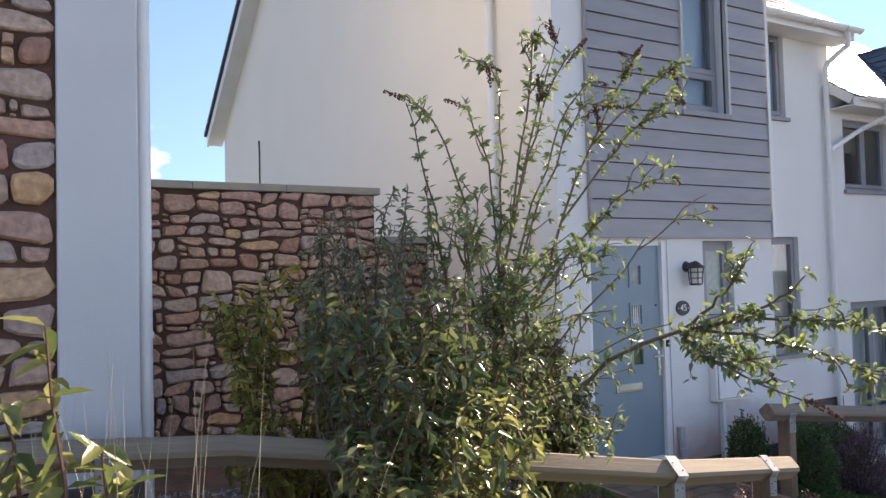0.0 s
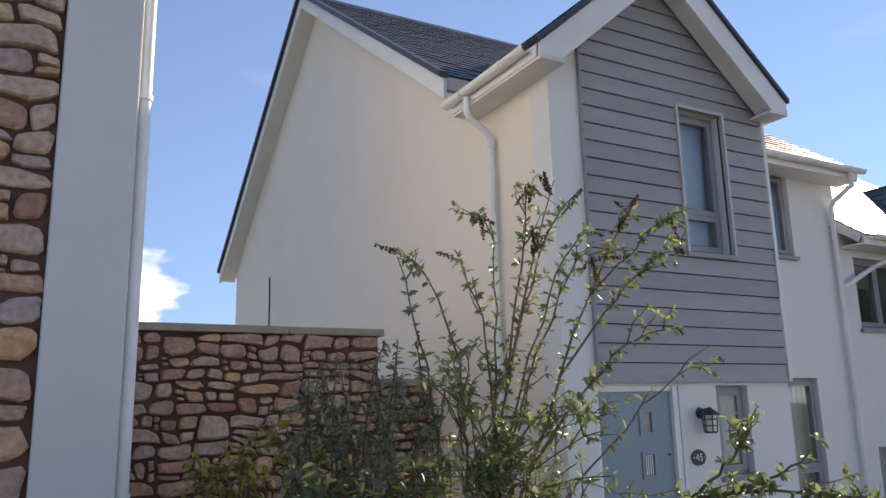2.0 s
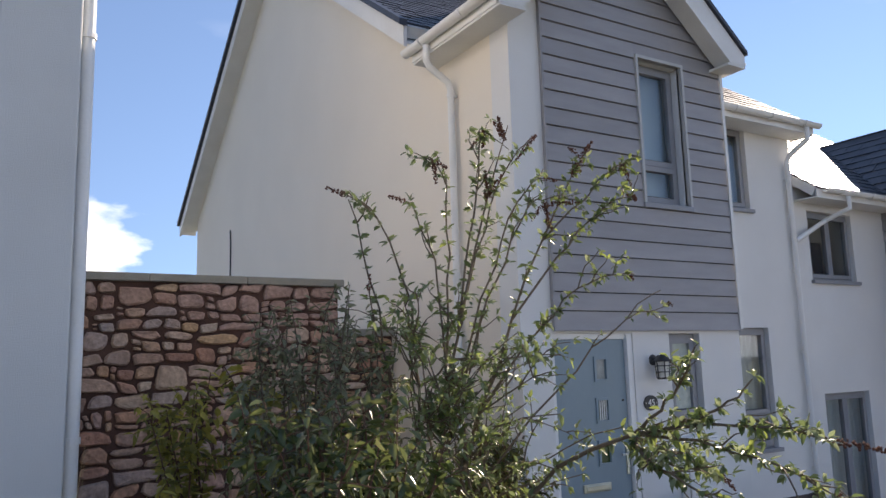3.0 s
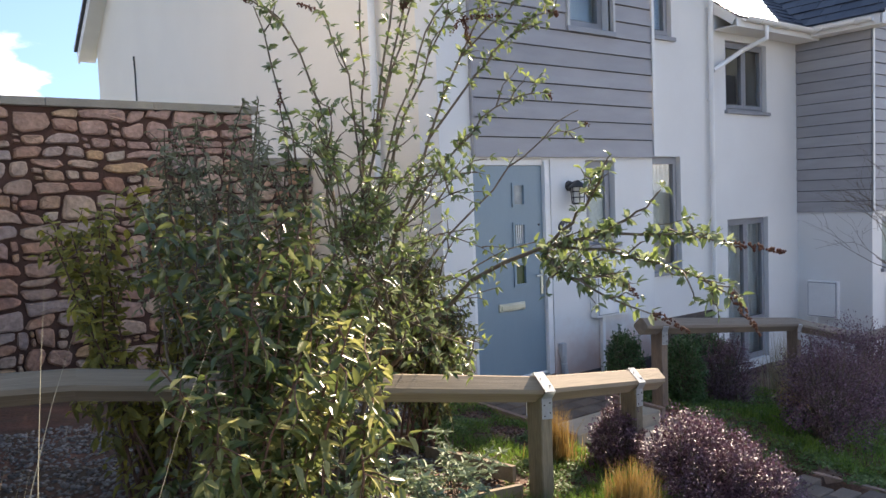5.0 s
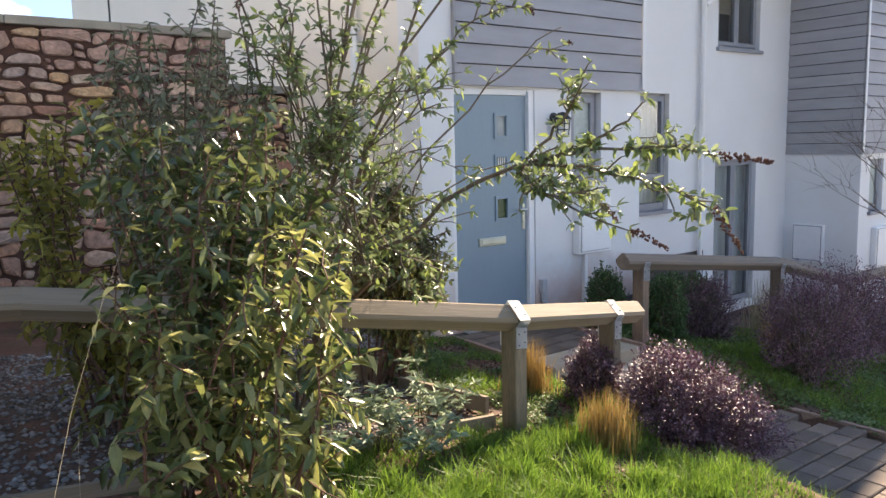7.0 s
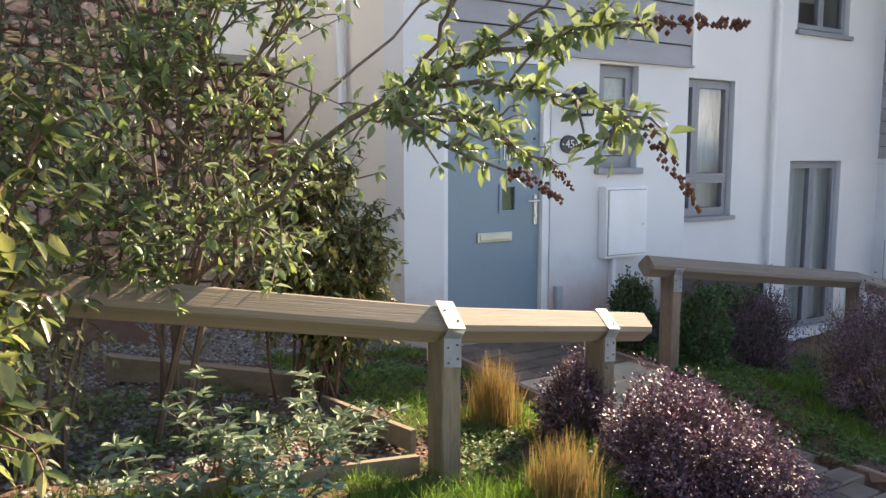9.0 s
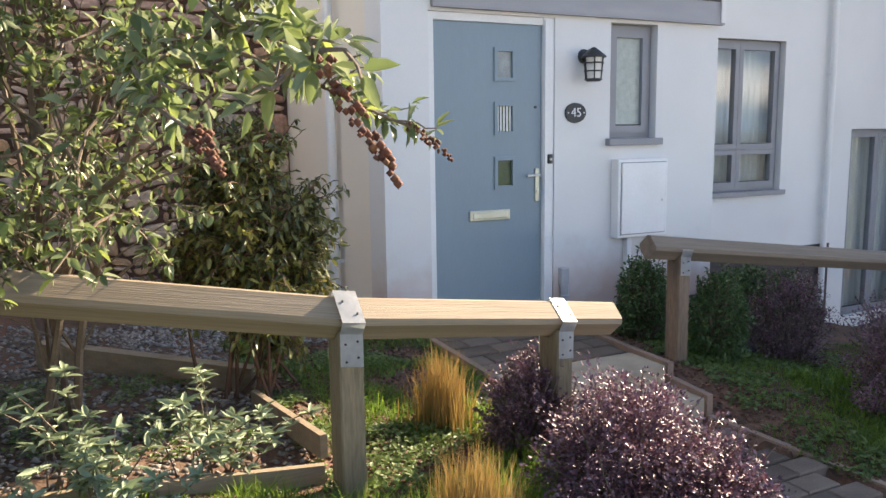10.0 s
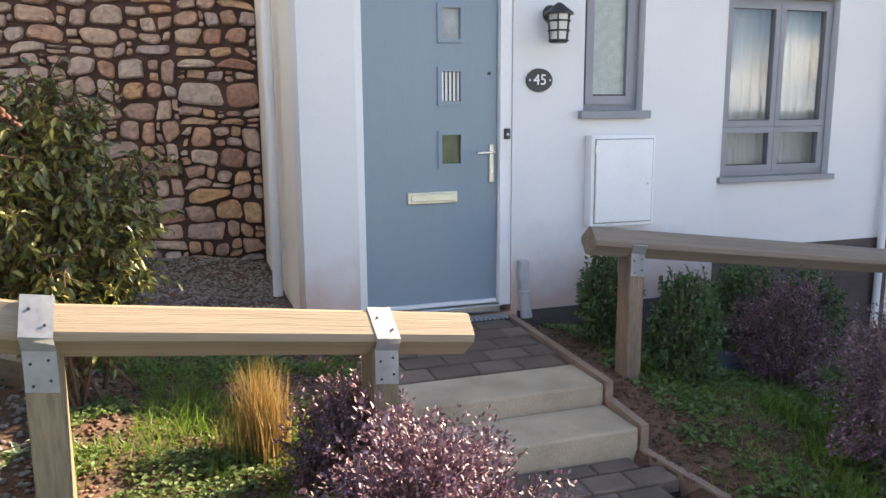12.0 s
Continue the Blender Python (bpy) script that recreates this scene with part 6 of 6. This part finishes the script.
elaeagnus("evergreen_shrub", "rounded evergreen shrub with grey-green and yellow leaves", (3.08, 4.0), [(2.80, 3.9, 1.22), (2.95, 3.95, 1.36), (3.12, 3.95, 1.38), (3.26, 4.0, 1.24), (3.38, 4.0, 1.06), (3.42, 3.95, 0.82), (2.82, 3.8, 0.98), (3.05, 3.75, 1.12), (3.22, 3.8, 1.0), (2.95, 3.72, 0.84), (3.15, 3.74, 0.74), (2.72, 3.9, 0.85), (3.36, 3.9, 0.62), (2.80, 3.8, 0.68), (3.05, 3.85, 1.28), (3.25, 3.85, 0.86), (2.92, 4.1, 1.1), (3.2, 4.15, 1.15)], 75, 34, EVER_L, 0, 0.043, 0.42, low=0.45)
elaeagnus("variegated_shrub", "young variegated shrub with bright yellow leaf tips by the road", (0.12, 1.5), [(0.05, 1.48, 1.58), (0.13, 1.5, 1.68), (0.22, 1.5, 1.45), (-0.02, 1.42, 1.48), (0.28, 1.55, 1.36), (0.10, 1.40, 1.25), (0.2, 1.42, 1.2)], 3, 35, ELAE_L, 110, 0.068, 0.42)

# dry grass stalks by the road
rng = np.random.default_rng(77)
g = thing("dry_stalks", "tall bleached dry grass stalks by the road", "grass tuft", (0.35, 1.8, ground_z(0.35, 1.8)))
n = 110
xy = np.c_[rng.normal(0.27, 0.15, n), rng.normal(1.82, 0.12, n)]
P = np.c_[xy, [ground_z(*p) for p in xy]]
blades("stalk_tuft", P, rng.uniform(0.75, 1.45, n), np.full(n, 0.0045), np.abs(rng.normal(0.12, 0.12, n)), STRAW, g, rng, 6)["kind"] = "stuff"

# purple shrubs
LOWP = "low purple-leaved shrub with small shiny leaves"
mound_bush("purple_shrub", LOWP, (4.11, 2.60, 0.02), (0.31, 0.32, 0.36), 20400, 0.0178, 0.55, PURPLE_L, 41, "purple shrubs", 0.55, freq=2.3)
mound_bush("purple_shrub", LOWP, (4.30, 2.44, -0.12), (0.30, 0.30, 0.34), 16150, 0.0178, 0.55, PURPLE_L, 46, "purple shrubs", 0.55, freq=2.3)
mound_bush("purple_shrub", "small purple-leaved shrub against the rail post", (4.03, 3.15, 0.08), (0.20, 0.17, 0.27), 8840, 0.0163, 0.55, PURPLE_L, 42, "purple shrubs", 0.55, freq=2.3)
mound_bush("purple_shrub", "small purple-leaved shrub beside the steps", (4.24, 2.86, -0.05), (0.22, 0.22, 0.26), 8840, 0.0163, 0.55, PURPLE_L, 48, "purple shrubs", 0.55, freq=2.3)
mound_bush("purple_shrub", "tall dull purple shrub in the shade", (6.42, 3.02, 0.0), (0.36, 0.40, 0.46), 15300, 0.0178, 0.55, PURPLE_L, 43, "purple shrubs", 0.55, freq=2.3)
mound_bush("purple_shrub", "dull purple shrub behind the shaded rail", (6.62, 4.05, -0.02), (0.24, 0.24, 0.34), 8500, 0.0163, 0.55, PURPLE_L, 44, "purple shrubs", 0.55, freq=2.3)
mound_bush("purple_shrub", "wide dull purple shrub in the shade", (7.9, 3.40, -0.15), (0.60, 0.5, 0.50), 15300, 0.0192, 0.55, PURPLE_L, 45, "purple shrubs", 0.55, freq=2.3)
mound_bush("purple_shrub", "wide dull purple shrub near the lower rail", (9.3, 3.6, -0.45), (0.85, 0.55, 0.48), 13600, 0.0207, 0.55, PURPLE_L, 47, "purple shrubs", 0.55, freq=2.3)
# box shrubs
mound_bush("box_shrub", "small upright green box shrub", (5.86, 4.62, 0.12), (0.17, 0.17, 0.30), 4200, 0.024, 0.6, BOX_L, 51, "box shrubs", 0.25)
mound_bush("box_shrub", "small upright green box shrub beside the rail post", (5.98, 4.05, 0.06), (0.19, 0.17, 0.33), 4600, 0.024, 0.6, BOX_L, 52, "box shrubs", 0.25)
mound_bush("box_shrub", "round green box shrub at the wall", (6.85, 4.65, -0.05), (0.26, 0.22, 0.33), 4600, 0.026, 0.6, BOX_L, 53, "box shrubs", 0.25)
mound_bush("box_shrub", "round green box shrub at the wall", (7.45, 4.75, -0.15), (0.26, 0.24, 0.30), 4000, 0.026, 0.6, BOX_L, 54, "box shrubs", 0.25)

tuft("bleached orange ornamental grass clump behind the rail", 3.78, 3.46, 0.44, 0.16, 520, 61)
tuft("bleached orange ornamental grass clump before the rail", 3.46, 2.56, 0.38, 0.19, 620, 62)
tuft("pale dry ornamental grass clump in the shade", 8.6, 4.6, 0.85, 0.3, 360, 63, STRAW)
tuft("tan ornamental grass clump among purple shrubs", 6.95, 3.55, 0.55, 0.2, 360, 64)


def seedling(x, y, h, seed, label="young silvery green shrub with pale pointed leaves", n=10):
    rng = np.random.default_rng(seed)
    gz = garden(x, y)
    s = thing("silver_plant", label, "plant", (x, y, gz), "silvery young plants")
    tb, P, D = bmesh.new(), [], []
    for k in range(n):
        tip = np.array((x + rng.normal(0, 0.10), y + rng.normal(0, 0.09), gz + h * rng.uniform(0.4, 1.0)))
        line = bend((x + rng.normal(0, 0.05), y + rng.normal(0, 0.04), gz), tip, rng, 0.05, 5)
        tube(line, list(np.linspace(0.004, 0.002, 5)), 4, tb)
        for t in (0.6, 0.82, 1.0):
            p = line[0] + (line[-1] - line[0]) * t + np.array([0, 0, 0.0])
            m = 5 if t < 1 else 11
            for j in range(m):
                a = rng.uniform(0, 2 * np.pi)
                P.append(p)
                D.append((np.cos(a), np.sin(a), rng.uniform(-0.1, 0.7)))
    part("twig", tb, TWIG, s)["kind"] = "stuff"
    L = rng.uniform(0.03, 0.068, len(P))
    leaves("foliage", np.array(P), np.array(D), L, L * 0.32, SILVER_L, s, rng)["kind"] = "stuff"


for k, (x, y, h) in enumerate([(2.30, 3.10, 0.50), (2.72, 3.12, 0.42), (2.40, 2.98, 0.36), (2.86, 3.12, 0.28), (2.46, 2.80, 0.26), (2.05, 2.90, 0.30)]):
    seedling(x, y, h * 0.8, 200 + k)

# bare branching shrub far down the terrace
rng = np.random.default_rng(91)
bt = thing("bare_shrub", "leafless twiggy shrub in front of the lower house", "shrub", (10.9, 3.6, -0.9))
tb = bmesh.new()


def fork(p, d, ln, r, depth):
    q = p + unit(d) * ln
    tube(bend(p, q, rng, 0.02, 4), list(np.linspace(r, r * 0.6, 4)), 5, tb)
    if depth:
        for k in range(3):
            fork(p + (q - p) * rng.uniform(0.5, 1.0), unit(d) + rng.normal(0, 0.42, 3) + np.array([0, 0, 0.15]), ln * rng.uniform(0.55, 0.8), r * 0.55, depth - 1)


for k in range(4):
    fork(np.array((10.9, 3.6, -0.95)), np.array((rng.normal(0, 0.25), rng.normal(0, 0.25), 1.0)), 1.45, 0.018, 4)
part("branch_work", tb, TWIG, bt)

# timber bed edging
def plank(name, label, a, b, h=0.09, w=0.028):
    a, b = Vector(a), Vector(b)
    s = (b - a).cross(Vector((0, 0, 1))).normalized() * w / 2
    dn = Vector((0, 0, -h))
    vs = [a - s, a + s, b + s, b - s]
    ob = mesh_of(name, vs + [v + dn for v in vs], [(0, 1, 2, 3), (0, 4, 5, 1), (1, 5, 6, 2), (2, 6, 7, 3), (3, 7, 4, 0), (7, 6, 5, 4)], TIMBER)
    return tagged(ob, label, "edging", "timber edging boards")


plank("edging_board", "low timber edging board of the gravel bed", (3.12, 3.05, 0.13), (1.9, 3.02, 0.26))
plank("edging_board", "low timber edging board of the gravel bed", (1.89, 3.02, 0.26), (0.0, 3.1, 0.46))
plank("edging_board", "short timber edging board running back from the post", (3.15, 3.14, 0.20), (3.05, 3.85, 0.17))
plank("edging_board", "long timber sleeper lying behind the shrub", (2.2, 4.6, 0.32), (3.1, 4.1, 0.2), 0.12, 0.07)

scatter("gravel", "grey and brown gravel chippings in the bed", "gravel", 9000, (-0.5, 3.15, 3.05, 5.6, lambda x, y: True), 0.016, PEBBLE, 301)
scatter("gravel", "grey gravel strip along the house wall", "gravel", 6000, (2.6, 4.15, 5.0, 7.42, lambda x, y: True), 0.014, PEBBLE, 302)
scatter("leaf_litter", "scattered dead leaves and soil crumbs", "litter", 7000, (3.0, 7.5, 2.1, 5.05, lambda x, y: not on_path(x, y)), 0.013, LITTER, 303, 0.15)
CLOD = palette("soil_clod", [(0.15, 0.068, 0.045), (0.10, 0.052, 0.033), (0.19, 0.09, 0.06), (0.07, 0.042, 0.028)], 0.95, "island", 0.3, 0.4, 60)
scatter("soil_clods", "loose crumbs of red-brown soil", "soil", 9000, (3.1, 8.0, 2.2, 5.05, lambda x, y: not on_path(x, y)), 0.014, CLOD, 304, 0.7)
lawn("grass", "bright green uneven grass before the bed", 26000, 1.5, 4.0, 1.5, 3.02, 0.085, 401, lambda x, y: not on_path(x, y), 0.6, 3.2, -0.1)
WEED_L = palette("weed_leaf", [(0.08, 0.135, 0.04), (0.13, 0.20, 0.055), (0.18, 0.25, 0.085), (0.10, 0.155, 0.05)], 0.55, "island", 0.2, 0.1, 60, clear=0.3)


def ground_cover(label, n, x0, x1, y0, y1, seed, keep, leaf=0.022, bare=0.0):
    """Low broad-leaved weeds hugging the soil in patches."""
    rng = np.random.default_rng(seed)
    xy = np.c_[rng.uniform(x0, x1, n), rng.uniform(y0, y1, n)]
    k = np.array([noise.noise((p[0] * 2.1, p[1] * 2.1, seed)) + 0.5 * noise.noise((p[0] * 7, p[1] * 7, seed)) for p in xy])
    ok = (k > bare) & np.array([keep(*p) for p in xy])
    xy, k = xy[ok], k[ok]
    P = np.c_[xy, [garden(*p) for p in xy]] + np.c_[np.zeros((len(xy), 2)), rng.uniform(0.0, 0.05, len(xy)) * (0.4 + np.clip(k, 0, 1))]
    D = np.c_[rng.normal(0, 1, (len(xy), 2)), rng.uniform(-0.1, 0.7, len(xy))]
    L = rng.uniform(0.5, 1.4, len(xy)) * leaf
    tagged(leaves("weeds", P, D, L, L * 0.62, WEED_L, None, rng), label, "weeds", kind="stuff")


ground_cover("low green weeds on red soil behind the rail", 26000, 3.1, 4.36, 2.5, 5.0, 601, lambda x, y: True, 0.021, 0.10)
ground_cover("low green weeds in the shaded bed", 42000, 5.48, 8.0, 2.1, 5.0, 602, lambda x, y: not on_path(x, y) and (y < 3.3 or x > 5.60), 0.028, -0.06)
ground_cover("low green weeds at the edge of the gravel bed", 9000, 1.9, 3.15, 2.7, 4.3, 603, lambda x, y: True, 0.02, 0.12)
lawn("grass", "rough green grass behind the rail", 12000, 3.15, 4.36, 2.9, 5.0, 0.06, 402, lambda x, y: True, 0.8, 2.4, 0.34)
lawn("grass", "thin green grass between shaded shrubs", 30000, 5.5, 8.6, 2.1, 4.9, 0.06, 403, lambda x, y: not on_path(x, y) and (y < 3.3 or x > 5.72), 0.7, 1.4, 0.02)
for k, (x, y, h) in enumerate([(2.45, 2.45, 0.24), (2.75, 2.5, 0.20), (2.95, 2.62, 0.18), (2.2, 2.3, 0.22), (3.1, 2.35, 0.2), (2.6, 2.2, 0.2), (1.95, 2.5, 0.2), (2.85, 2.2, 0.2), (3.3, 2.6, 0.2), (3.25, 2.15, 0.18), (3.6, 2.25, 0.17), (2.4, 2.1, 0.2), (2.15, 2.6, 0.2), (3.0, 2.0, 0.18), (2.75, 2.75, 0.16), (3.5, 2.0, 0.16)]):
    tuft("bright green long grass clump in the sun", x, y, h, 0.17, 260, 500 + k, GRASS, "grass_clump")

for k, (x, y, h) in enumerate([(6.15, 3.25, 0.17), (6.35, 3.42, 0.20), (6.0, 3.0, 0.15), (6.55, 3.6, 0.2), (6.2, 3.62, 0.15), (6.75, 3.5, 0.2), (5.95, 2.7, 0.14), (6.9, 3.1, 0.2), (3.95, 3.55, 0.13), (3.62, 3.38, 0.10)]):
    tuft("rough green grass clump in the shade", x, y, h, 0.20, 240, 540 + k, GRASS, "grass_clump")

part("bed", prism([(4.19, -0.3), (5.1, -0.3), (5.1, -0.035), (4.19, -0.078)], "x", PATH_L, PATH_R), JOINT, lan1)
pavers(lan1, PATH_L + 0.005, PATH_R - 0.005, 4.195, 4.995, lambda x, y: -0.063 + 0.05 * (y - 4.19), a=0.235, b=0.16)
part("bed", prism([(PATH_L, STEP_Y), (PATH_R, STEP_Y), (5.58, 2.95), (5.79, 1.72), (PATH_L, 1.63)], "z", -0.60, -0.43), JOINT, lan2)
pavers(lan2, PATH_L + 0.005, 5.82, 1.66, STEP_Y - 0.005, path_z, lambda x, y: x < PATH_R - 0.06 + max(0, 3.5 - y) * (0.31 if y > 2.95 else 0.22) and y > 1.66 + 0.07 * (x - 4.4))
rubble(gw, 0.7, STEPX, -0.45, 2.655, SY, 3, 0.40, 0.225, 0.055, 0.009, 400)
rubble(gw, STEPX, BX0 - 0.004, -0.45, 2.135, SY, 4, 0.36, 0.21, 0.055, 0.009)
rubble(nb, -0.5, NXL - 0.004, 0.2, 4.6, NY + 0.02, 11, 0.42, 0.25, 0.045, 0.007)
